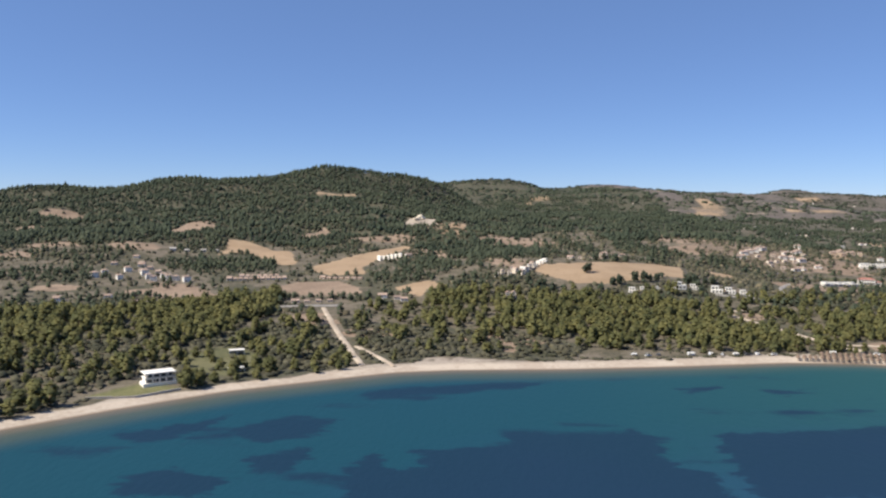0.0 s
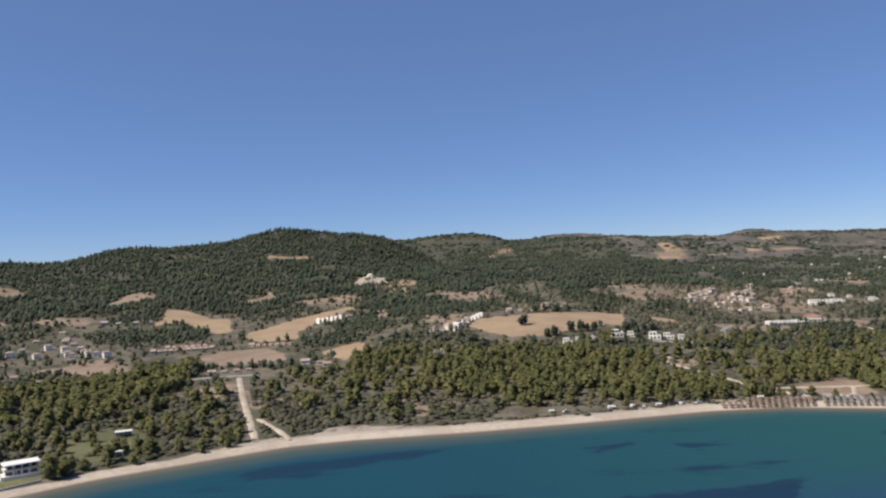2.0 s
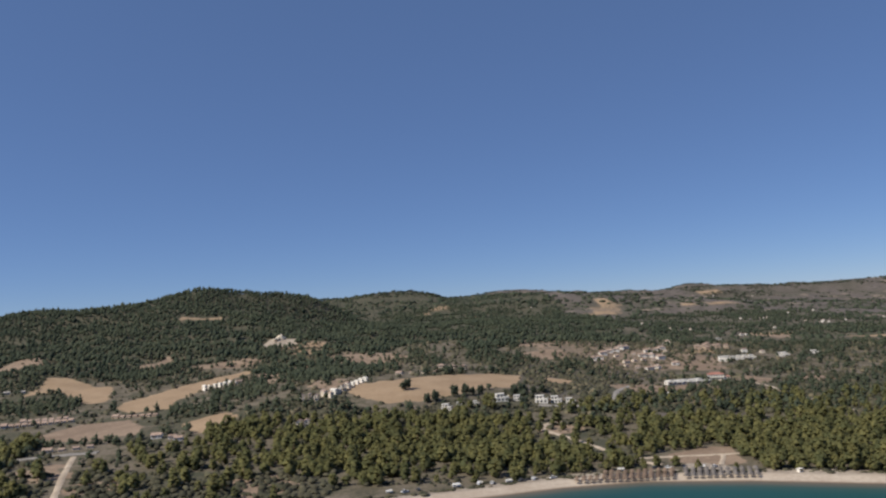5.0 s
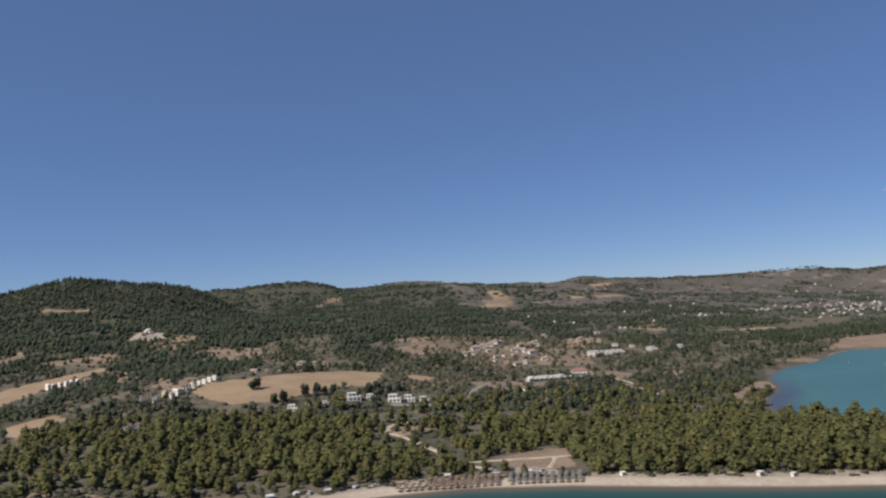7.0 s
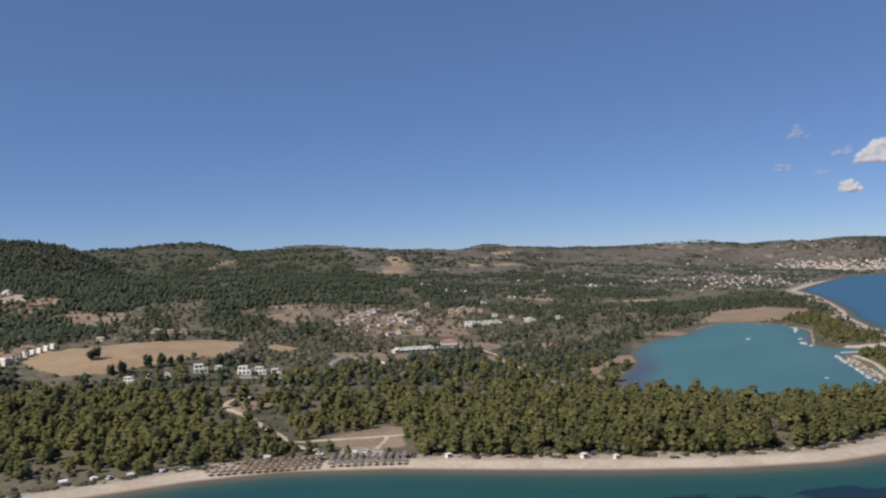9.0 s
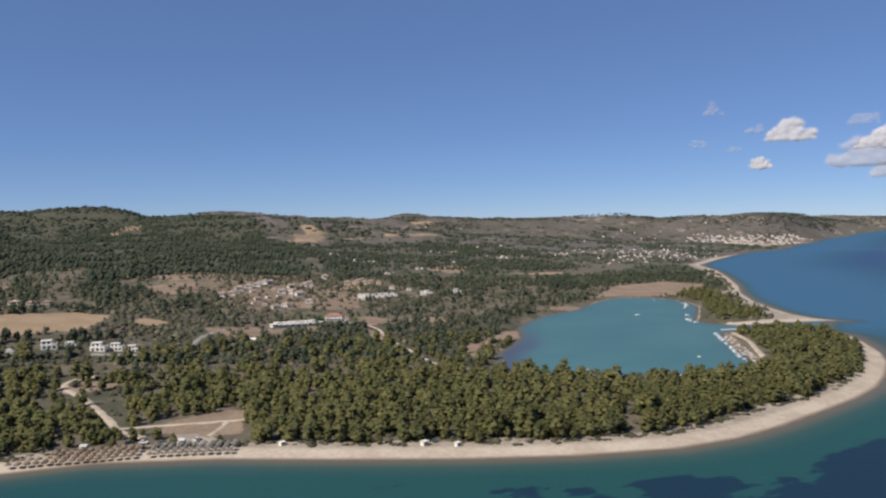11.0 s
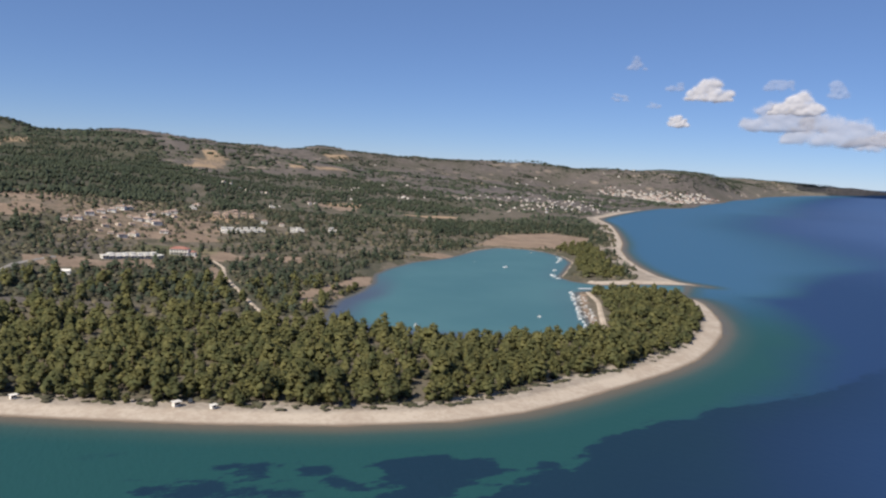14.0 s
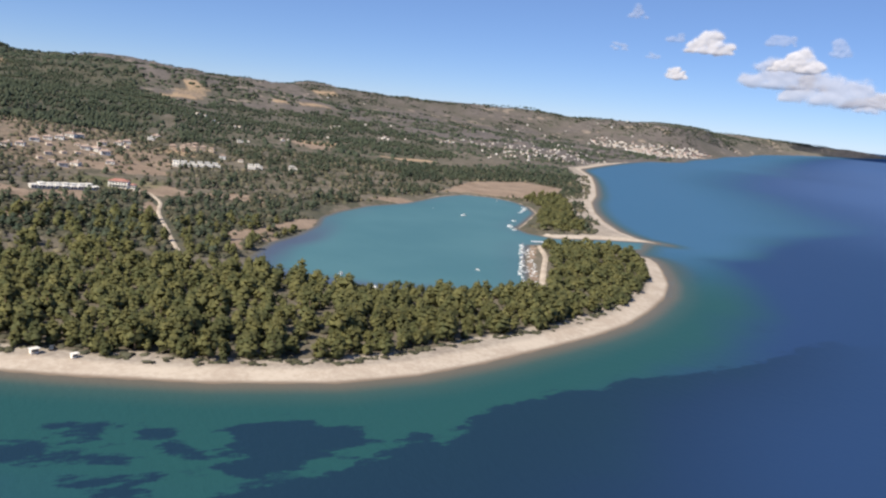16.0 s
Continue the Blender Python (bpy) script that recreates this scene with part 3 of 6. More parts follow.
# ---- building blocks ----
def mesh_np(name, verts, faces, mats, smooth=False, which=None, lean_out=None):
    """A mesh from arrays: vertices, and triangles or quads in one array."""
    me = bpy.data.meshes.new(name)
    verts, faces = np.asarray(verts, np.float32), np.asarray(faces, np.int32)
    me.vertices.add(len(verts))
    me.vertices.foreach_set("co", verts.ravel())
    me.loops.add(faces.size)
    me.loops.foreach_set("vertex_index", faces.ravel())
    me.polygons.add(len(faces))
    me.polygons.foreach_set("loop_start", np.arange(0, faces.size, faces.shape[1], dtype=np.int32))
    for mt in mats:
        me.materials.append(mt)
    if which is not None:
        me.polygons.foreach_set("material_index", np.asarray(which, np.int32))
    me.update(calc_edges=True)
    if lean_out is not None:
        me.polygons.foreach_set("use_smooth", np.ones(len(faces), bool))
        me.normals_split_custom_set_from_vertices(lean_out)
    if smooth:
        me.polygons.foreach_set("use_smooth", np.ones(len(faces), bool))
    return me


class Solid:
    """Gathers boxes, lofts and roofs into one mesh."""

    def __init__(self):
        self.v, self.f = [], []

    def add(self, verts, faces):
        k = len(self.v)
        self.v += [tuple(p) for p in verts]
        self.f += [tuple(i + k for i in q) for q in faces]
        return self

    def box(self, x0, x1, y0, y1, z0, z1):
        c = [(x, y, z) for z in (z0, z1) for x, y in ((x0, y0), (x1, y0), (x1, y1), (x0, y1))]
        return self.add(c, [(3, 2, 1, 0), (4, 5, 6, 7), (0, 1, 5, 4), (1, 2, 6, 5), (2, 3, 7, 6), (3, 0, 4, 7)])

    def loft(self, rings):
        n = len(rings[0])
        verts = [p for r in rings for p in r]
        faces = [(a * n + i, a * n + (i + 1) % n, (a + 1) * n + (i + 1) % n, (a + 1) * n + i) for a in range(len(rings) - 1) for i in range(n)]
        faces += [tuple(range(n - 1, -1, -1)), tuple((len(rings) - 1) * n + i for i in range(n))]
        return self.add(verts, faces)

    def tube(self, a, b, ra, rb, sides=6):
        a, b = Vector(a), Vector(b)
        turn = (b - a).to_track_quat("Z", "Y").to_matrix()
        circle = [Vector((math.cos(6.2832 * i / sides), math.sin(6.2832 * i / sides), 0)) for i in range(sides)]
        return self.loft([[a + turn @ (c * ra) for c in circle], [b + turn @ (c * rb) for c in circle]])

    def gable(self, x0, x1, y0, y1, z, rise, thick=0.25):
        ym = (y0 + y1) / 2
        for lift, cut in ((0, 0),):
            outer = [(x0, y0, z), (x1, y0, z), (x1, ym, z + rise), (x0, ym, z + rise), (x1, y1, z), (x0, y1, z)]
            under = [(x, y, h - thick) for x, y, h in outer]
            self.add(outer + under, [(0, 1, 2, 3), (3, 2, 4, 5), (7, 6, 9, 8), (8, 9, 11, 10), (0, 6, 7, 1), (4, 10, 11, 5), (1, 7, 8, 2), (2, 8, 10, 4), (0, 3, 9, 6), (3, 5, 11, 9)])
        return self

    def hip(self, x0, x1, y0, y1, z, rise, thick=0.25):
        ym, inset = (y0 + y1) / 2, min((y1 - y0) / 2, (x1 - x0) / 2 - 0.2)
        self.box(x0, x1, y0, y1, z - thick, z)
        return self.add([(x0, y0, z), (x1, y0, z), (x1, y1, z), (x0, y1, z), (x0 + inset, ym, z + rise), (x1 - inset, ym, z + rise)],
                        [(0, 1, 5, 4), (2, 3, 4, 5), (1, 2, 5), (3, 0, 4)])

    def mesh(self, name, mat):
        me = bpy.data.meshes.new(name)
        me.from_pydata(self.v, [], self.f)
        me.materials.append(mat)
        me.update()
        return me


def part(name, shape, mat, parent, label=""):
    ob = new(name, shape.mesh(name, mat) if isinstance(shape, Solid) else shape)
    ob.parent = parent
    if label:
        tagged(ob, label)
    return ob


def thing(name, label, category, group="", kind=""):
    return tagged(new(name), label, category, group, kind)


def inside(x, y, ring):
    hit = np.zeros(np.shape(x), bool)
    for (ax, ay), (bx, by) in zip(ring, ring[1:] + ring[:1]):
        if ay != by:
            hit ^= ((ay > y) != (by > y)) & (x < (bx - ax) * (y - ay) / (by - ay) + ax)
    return hit


def within(x, y, ring, soft=3.0):
    """1 inside a plot, falling to 0 at its edge, with a slightly uneven border."""
    box = np.array(ring)
    out = np.zeros(np.shape(x))
    near = (x > box[:, 0].min() - 9) & (x < box[:, 0].max() + 9) & (y > box[:, 1].min() - 9) & (y < box[:, 1].max() + 9)
    if near.any():
        out[near] = ease(-soft, soft, shore_distance(x[near], y[near], ring) + 2.0 * wavy(x[near], y[near], 25, 8))
    return out


def blots(x, y, rows, turn):
    """1 inside any of the uneven patches, 0 outside."""
    c, s = math.cos(radians(turn)), math.sin(radians(turn))
    out = np.zeros(np.shape(x))
    for bx, by, wide, deep in rows:
        near = np.nonzero((abs(x - bx) < 1.6 * max(wide, deep)) & (abs(y - by) < 1.6 * max(wide, deep)))[0]
        u, v = (x[near] - bx) * c + (y[near] - by) * s, (y[near] - by) * c - (x[near] - bx) * s
        far = np.sqrt((u / wide) ** 2 + (v / deep) ** 2) + 0.22 * wavy(x[near], y[near], 0.8 * wide + 12, 17)
        out[near] = np.maximum(out[near], 1 - ease(0.82, 1.12, far))
    return out


def spread(x0, x1, y0, y1, step, top=1.13, low=-1500, high=9500):
    """Grid lines: even between the two bounds, wider and wider outside them."""
    mid, out = list(np.arange(x0, x1 + step, step)), []
    v, s = mid[-1], step
    while v < high:
        s *= top
        v += s
        mid.append(v)
    v, s = mid[0], step
    while v > low:
        s *= top
        v -= s
        out.append(v)
    return np.array(out[::-1] + mid)


def sheet(xs, ys):
    gx, gy = np.meshgrid(xs, ys)
    nx, ny = len(xs), len(ys)
    i = np.arange(nx * ny).reshape(ny, nx)
    quads = np.stack([i[:-1, :-1], i[:-1, 1:], i[1:, 1:], i[1:, :-1]], -1).reshape(-1, 4)
    return gx.ravel(), gy.ravel(), quads


def attribute(me, name, values):
    a = me.attributes.new(name, "FLOAT", "POINT")
    a.data.foreach_set("value", np.asarray(values, np.float32))


# ---- the land ----
xs = spread(-460, 1120, 0, 0, 5.0, 1.09, -4500, 16000)
ys = spread(300, 1260, 0, 0, 5.0, 1.07, -1200, 13000)
gx, gy, quads = sheet(xs, ys)
d_sea = shore_distance(gx, gy, MAINLAND)
d_all = shore_distance(gx, gy, LAND)
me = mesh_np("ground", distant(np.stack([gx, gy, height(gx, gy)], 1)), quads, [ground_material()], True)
attribute(me, "shore", d_all)
sandy = 1 - ease(14, 28, d_sea + 9 * ease(-35, -90, gx) - 2 * ease(260, 340, gx) * ease(830, 700, gx) + 5 * ease(200, 60, gx) * ease(-60, 0, gx) + 3 * wavy(gx, gy, 40, 2) - 12 * ease(800, 1000, gx) * (1 - ease(1300, 1700, gx)) + 9 * ease(1500, 2200, gx))
sandy *= 1 - ease(1900, 2400, gx)
lagoon_rim = (1 - ease(2, 6, d_all)) * (gx > 470) * (gx < 1100)
sandy = np.maximum.reduce([sandy, lagoon_rim * np.where(gx < 790, 0.42, 0.7), within(gx, gy, DUNES) * (0.62 + 0.5 * wavy(gx, gy, 14, 61)), within(gx, gy, SPIT), 0.9 * within(gx, gy, SAND_PATH), within(gx, gy, HARBOUR) * 0.42, 0.8 * within(gx, gy, QUARRY)])
attribute(me, "sand", sandy)
attribute(me, "field", np.maximum.reduce([within(gx, gy, p) for p in (GOLD_FIELD, GOLD_FIELD_EAST, LEFT_FIELD, MIDDLE_FIELD, SMALL_FIELD, QUARRY)] + [0.5 * within(gx, gy, FAR_PATCH), 0.55 * within(gx, gy, TERRACES), 0.7 * blots(gx, gy, PALE_MIDDLE, -11), 0.7 * blots(gx, gy, PALE_EAST, -26)] + [0.7 * within(gx, gy, BARE_STRIP)]))
attribute(me, "soil", np.maximum.reduce([within(gx, gy, p) for p in (REED_FIELD, LOWER_FIELD, BROWN_FIELD, TERRACES, CLEARING_WEST, CLEARING_EAST, HARBOUR, BROWN_SLOPE, BROWN_BANK, BARE_BLOCK, HOUSE_SLOPE, SHED_FIELD, BANK, YARD, ROAD_PLOT)] + [0.52 * within(gx, gy, VILLAGE_SLOPE), 0.6 * within(gx, gy, RED_FIELD), 0.5 * within(gx, gy, OLIVE_SLOPE), blots(gx, gy, SOIL_WEST, 0), blots(gx, gy, SOIL_MIDDLE, -11)]))
attribute(me, "lawn", np.maximum.reduce([within(gx, gy, LAWN, 1.5), 0.6 * within(gx, gy, BACK_LAWN), 0.5 * within(gx, gy, GREEN_PLOT)]))
attribute(me, "wood", np.maximum.reduce([within(gx, gy, p, 8.0) for p in (WEST_WOOD, MIDDLE_WOOD, POINT_WOOD, SPIT_WOOD)]) * 0.8)
attribute(me, "undergrowth", np.maximum.reduce([within(gx, gy, p, 8.0) for p in (HILL_WOOD, BAND_WOOD, RIDGE_WOOD, SCRUB_HILL)] + [0.8 * within(gx, gy, p, 8.0) for p in (TRACK_GLADE, OPEN_VILLAS)] + [0.8 * within(gx, gy, p, 8.0) for p in (WEST_SCRUB, MIDDLE_SCRUB, LAGOON_SCRUB)] + [0.5 * within(gx, gy, EAST_BELT, 8.0)]))
attribute(me, "brush", 0.8 * ease(-0.25, 0.35, brushy(gx, gy)) * ease(560, 700, gy))
# share of painted haze, growing eastwards to a tenth
attribute(me, "bare", 0.1 * ease(2300, 4200, gx))
# real heath on the near plots; the distance ramp is haze put into colour
attribute(me, "heath_haze", np.maximum(ease(1700, 2500, gy + 0.35 * gx), np.maximum(0.85 * blots(gx, gy, HEATHER, -11), within(gx, gy, SCRUB_CLEARING))))
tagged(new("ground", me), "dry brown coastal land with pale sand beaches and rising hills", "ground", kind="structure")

xs = spread(-300, 1100, 0, 0, 5.0, 1.14, -30000, 30000)
ys = spread(200, 700, 0, 0, 5.0, 1.14, -30000, 30000)
gx, gy, quads = sheet(xs, ys)
off = -shore_distance(gx, gy, MAINLAND)
keep = (off[quads] > -30).any(1)
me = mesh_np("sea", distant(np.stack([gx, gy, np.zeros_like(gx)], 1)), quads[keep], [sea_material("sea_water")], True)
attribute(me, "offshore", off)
attribute(me, "deep", off * (1 + 1.4 * ease(430, 640, gx) * (1 - ease(540, 680, gy))) * (1 - 0.55 * ease(620, 760, gy)) * (1 - 0.42 * ease(300, 120, gx)))
beds = np.full(gx.shape, -1.0)
close = np.nonzero((gx > -200) & (gx < 960) & (gy > 90) & (gy < 450))[0]
for ring in [DEEP_MEADOW_WEST, DEEP_MEADOW_EAST] + MEADOWS_WEST + MEADOWS_EAST:
    beds[close] = np.maximum(beds[close], shore_distance(gx[close], gy[close], ring) / 10 + 0.25)
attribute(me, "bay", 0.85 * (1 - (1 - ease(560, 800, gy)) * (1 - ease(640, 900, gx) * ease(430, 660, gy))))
attribute(me, "silt", 0.9 * np.maximum(ease(300, -20, gx), 0.75 * ease(75, 15, np.hypot(gx - 812, gy - 572))))
attribute(me, "meadow", np.clip(beds, -1.2, 1.1))
tagged(new("sea", me), "clear turquoise sea darkening to deep blue over seagrass", "sea", kind="structure")

def d_all_of(x, y):
    return shore_distance(x, y, LAND)


xs, ys = np.arange(470, 925, 7.0), np.arange(480, 995, 7.0)
gx, gy, quads = sheet(xs, ys)
off = -d_all_of(gx, gy)
keep = (off[quads] > -9).any(1) & (gx[quads].max(1) < 930) & (shore_distance(gx, gy, MAINLAND)[quads].min(1) > -4)
me = mesh_np("lagoon", np.stack([gx, gy, np.full_like(gx, 0.05)], 1), quads[keep], [sea_material("lagoon_water", True)], True)
attribute(me, "offshore", off)
attribute(me, "silt", 0.15 + 0.85 * ease(640, 540, gx))
tagged(new("lagoon", me), "calm grey-green lagoon water behind the sand spit", "lagoon", kind="structure")


def ribbon(name, points, width, mat, label, category, lift=0.4):
    """A track laid along the ground through the given points."""
    fine = []
    for (ax, ay), (bx, by) in zip(points, points[1:]):
        k = max(2, int(math.hypot(bx - ax, by - ay) / 4))
        fine += [(ax + (bx - ax) * i / k, ay + (by - ay) * i / k) for i in range(k)]
    fine.append(points[-1])
    p = np.array(fine, float)
    for _ in range(6):
        p[1:-1] = (p[:-2] + 2 * p[1:-1] + p[2:]) / 4
    t = np.gradient(p, axis=0)
    side = np.stack([-t[:, 1], t[:, 0]], 1) / np.hypot(t[:, 0], t[:, 1])[:, None]
    w = width / 2 * (1 + 0.15 * wavy(p[:, 0], p[:, 1], 14, 5))
    rows = [p - side * w[:, None], p - side * w[:, None] * 0.45, p + side * w[:, None] * 0.45, p + side * w[:, None]]
    verts = np.concatenate([np.column_stack([r, height(r[:, 0], r[:, 1]) + (lift if 0 < k < 3 else 0.03)]) for k, r in enumerate(rows)])
    n = len(p)
    quads = [(k * n + i, (k + 1) * n + i, (k + 1) * n + i + 1, k * n + i + 1) for k in range(3) for i in range(n - 1)]
    faces = [q[::-1] for q in quads]
    ob = new(name, mesh_np(name, verts, np.array(faces), [mat], True))
    return tagged(ob, label, category, kind="structure")


TRACKS = [
    ("dirt_road", [(-101, 631), (-84, 565), (-69, 513), (-50, 445)], 4.2, TRACK, "straight pale dirt road down to the beach"),
    ("road", [(-150, 633), (-120, 641), (-88, 641)], 9.0, ASPHALT, "grey paved road end above the dirt road"),
    ("dirt_track", [(241, 644), (226, 640), (221, 622), (235, 591), (249, 530), (250, 512), (262, 495)], 4.5, TRACK, "pale curved dirt track through the pines"),
    ("dirt_track", [(248, 517), (277, 513), (303, 508), (313, 506)], 3.5, TRACK, "pale dirt track behind the beach"),
    ("dirt_track", [(303, 508), (296, 493), (290, 482)], 3.0, TRACK, "short pale dirt track to the beach"),
    ("road", [(345, 800), (318, 760), (311, 741), (297, 699)], 5.0, ASPHALT, "grey road winding down the scrub slope"),
    ("road", [(297, 699), (280, 694), (262, 697), (236, 703)], 6.5, ASPHALT, "grey road past the white villas"),
    ("dirt_road", [(448, 848), (473, 836), (475, 790), (466, 745), (463, 690), (459, 630), (457, 578)], 3.2, TRACK, "pale dirt road towards the lagoon"),
    ("dirt_track", [(750, 643), (721, 592), (694, 556), (662, 512)], 4.0, TRACK, "pale sandy track beside the moored boats"),
    ("dirt_track", [(985, 880), (1000, 905), (1020, 930)], 4.0, TRACK, "pale sandy track among low pines"),
    ("dirt_track", [(-32, 446), (-45, 475), (-60, 500)], 3.5, TRACK, "sandy footpath through the dunes"),
]
for name, points, width, mat, label in TRACKS:
    ribbon(name, points, width, mat, label, "road")

# ---- trees and scrub ----
def icosphere():
    p = (1 + 5 ** 0.5) / 2
    v = np.array([(-1, p, 0), (1, p, 0), (-1, -p, 0), (1, -p, 0), (0, -1, p), (0, 1, p), (0, -1, -p), (0, 1, -p), (p, 0, -1), (p, 0, 1), (-p, 0, -1), (-p, 0, 1)], float)
    f = [(0, 11, 5), (0, 5, 1), (0, 1, 7), (0, 7, 10), (0, 10, 11), (1, 5, 9), (5, 11, 4), (11, 10, 2), (10, 7, 6), (7, 1, 8)]
    f += [(3, 9, 4), (3, 4, 2), (3, 2, 6), (3, 6, 8), (3, 8, 9), (4, 9, 5), (2, 4, 11), (6, 2, 10), (8, 6, 7), (9, 8, 1)]
    return v / np.linalg.norm(v[0]), np.array(f)


ICO_V, ICO_F = icosphere()


def clump(r, centre, size, flat=0.8, jag=0.28):
    """One tuft of foliage: a lopsided, jagged little mass."""
    a = r.uniform(0, 6.28, 3)
    c, s = np.cos(a), np.sin(a)
    turn = np.array([[c[0], -s[0], 0], [s[0], c[0], 0], [0, 0, 1]]) @ np.array([[1, 0, 0], [0, c[1], -s[1]], [0, s[1], c[1]]])
    v = (ICO_V * (1 + r.uniform(-jag, jag, (12, 1)))) @ turn.T
    return v * size * np.array([1, 1, flat]) + centre


def tufts(r, count, spread_r, low, top, size, jag=0.3, lean=0.0, flat=0.8):
    """A crown as many tufts between two heights, wider in the middle than at the top."""
    verts, faces = [], []
    for k in range(count):
        h = (k + r.uniform(0, 1)) / count
        belly = math.sin(math.pi * (0.20 + 0.66 * h)) ** 0.6
        a, q = r.uniform(0, 6.28), spread_r * belly * math.sqrt(r.uniform(0.12, 1.0))
        c = np.array([q * math.cos(a) + lean * h, q * math.sin(a), low + (top - low) * h])
        verts.append(clump(r, c, size * r.uniform(0.7, 1.3), flat, jag))
        faces.append(ICO_F + 12 * k)
    return np.concatenate(verts), np.concatenate(faces)


def needle_sprays(r, crown, count, size):
    """Small loose sprays standing out of a crown's surface."""
    pick = crown[r.randint(0, len(crown), count)]
    v = np.concatenate([pick + r.normal(0, size, pick.shape) for _ in range(3)])
    return v, np.stack([np.arange(count), np.arange(count) + count, np.arange(count) + 2 * count], 1)


OCT_V = np.array([(1, 0, 0), (0, 1, 0), (-1, 0, 0), (0, -1, 0), (0, 0, 1.15), (0, 0, -0.7)], float)
OCT_F = np.array([(0, 1, 4), (1, 2, 4), (2, 3, 4), (3, 0, 4), (1, 0, 5), (2, 1, 5), (3, 2, 5), (0, 3, 5)])


def boughs(r, count, wide, low, top, size, lean=0.0):
    """A pine crown: upswept bough ends round a leader, each a small ragged dome, shorter towards the top."""
    verts, faces = [], []
    for k in range(count):
        h = (k + r.uniform(0.1, 0.9)) / count
        a = 2.4 * k + r.uniform(-0.6, 0.6)
        reach = wide * math.sqrt(1 - 0.93 * h ** 2.2) * (0.75 + 0.5 * min(h, 0.5)) * r.uniform(0.35, 0.95)
        spin, g = r.uniform(0, 1.57), size * r.uniform(0.7, 1.25) * (1.1 - 0.35 * h)
        v = OCT_V * (1 + r.uniform(-0.3, 0.3, (6, 1))) * g * np.array([1.0, 1.0, r.uniform(0.8, 1.2)])
        v = np.stack([v[:, 0] * math.cos(spin) - v[:, 1] * math.sin(spin), v[:, 0] * math.sin(spin) + v[:, 1] * math.cos(spin), v[:, 2]], 1)
        t = r.uniform(0.0, 0.5) * (1 - h)
        x, z = v[:, 0] * math.cos(t) + v[:, 2] * math.sin(t), v[:, 2] * math.cos(t) - v[:, 0] * math.sin(t)
        c, s = math.cos(a), math.sin(a)
        verts.append(np.stack([x * c - v[:, 1] * s + reach * c + lean * h, x * s + v[:, 1] * c + reach * s, z + low + (top - low) * h], 1))
        faces.append(OCT_F + 6 * k)
    return np.concatenate(verts), np.concatenate(faces)


def plumes(r, crown, count, size, lean=0.0):
    """Tufts of needles pointing out and up from the boughs."""
    i, j = r.randint(0, len(crown), count), r.randint(0, 6, count)
    k = r.uniform(0.5, 1.0, (count, 1))
    base = crown[i] * k + crown[(i // 6) * 6 + j] * (1 - k)
    out = base - np.array([lean * 0.5, 0, crown[:, 2].mean()])
    out = out / np.linalg.norm(out, axis=1)[:, None] + np.array([0, 0, 0.5]) + r.normal(0, 0.45, base.shape)
    out /= np.linalg.norm(out, axis=1)[:, None]
    side = np.cross(out, r.normal(0, 1, base.shape))
    side /= np.linalg.norm(side, axis=1)[:, None]
    along = np.cross(side, out)
    along *= np.where(along[:, 2:] < 0, -1, 1)
    long = size * r.uniform(0.7, 1.6, (count, 1))
    base = base + out * long * 0.15
    v = np.concatenate([base - side * long * 0.5, base + side * long * 0.5, base + along * long * 0.65 + out * long * r.uniform(0.1, 0.8, (count, 1))])
    return v, np.stack([np.arange(count), np.arange(count) + count, np.arange(count) + 2 * count], 1)


def pine_crown(r, count, wide, low, top, size, tufted, length, lean=0.0):
    """Boughs clothed all over in loose tufts of needles."""
    v, f = boughs(r, count, wide, low, top, size, lean)
    sv, sf = plumes(r, v, tufted, length, lean)
    return np.concatenate([v, sv]), np.concatenate([f, sf + len(v)])


def stem(r, high, thick, lean):
    s = Solid()
    s.tube((0, 0, -0.4), (lean * 0.3, 0, high * 0.5), thick, thick * 0.75, 6)
    s.tube((lean * 0.3, 0, high * 0.5 - 0.05), (lean, 0, high * 0.92), thick * 0.75, thick * 0.2, 6)
    for _ in range(5):
        a, h = r.uniform(0, 6.28), r.uniform(0.4, 0.75) * high
        reach = r.uniform(1.2, 2.4)
        s.tube((lean * h / high, 0, h), (lean * h / high + reach * math.cos(a), reach * math.sin(a), h + reach * 0.55), thick * 0.35, thick * 0.1, 5)
    return s


def soft_normals(v):
    """Foliage catches light as a rounded mass: normals lean out from the heart of the crown."""
    heart = np.array([v[:, 0].mean(), v[:, 1].mean(), v[:, 2].min() + 0.42 * (v[:, 2].max() - v[:, 2].min())])
    o = v - heart
    if len(v) > 100:
        lump = v[: min(len(v), 84) // 6 * 6].reshape(-1, 6, 3).mean(1)
        near = lump[np.argmin(((v[:, None] - lump[None]) ** 2).sum(-1), 1)]
        o = o / np.linalg.norm(o, axis=1)[:, None] + 0.45 * (v - near) / (np.linalg.norm(v - near, axis=1)[:, None] + 0.01)
    o = o + np.array([0, 0, 0.65])
    return o / (np.linalg.norm(o, axis=1)[:, None] + 1e-9)


def turned_out(v, f, o):
    """The same triangles, each wound so that it faces the way its foliage leans."""
    face = np.cross(v[f[:, 1]] - v[f[:, 0]], v[f[:, 2]] - v[f[:, 0]])
    back = (face * o[f].sum(1)).sum(1) < 0
    return np.where(back[:, None], f[:, ::-1], f)


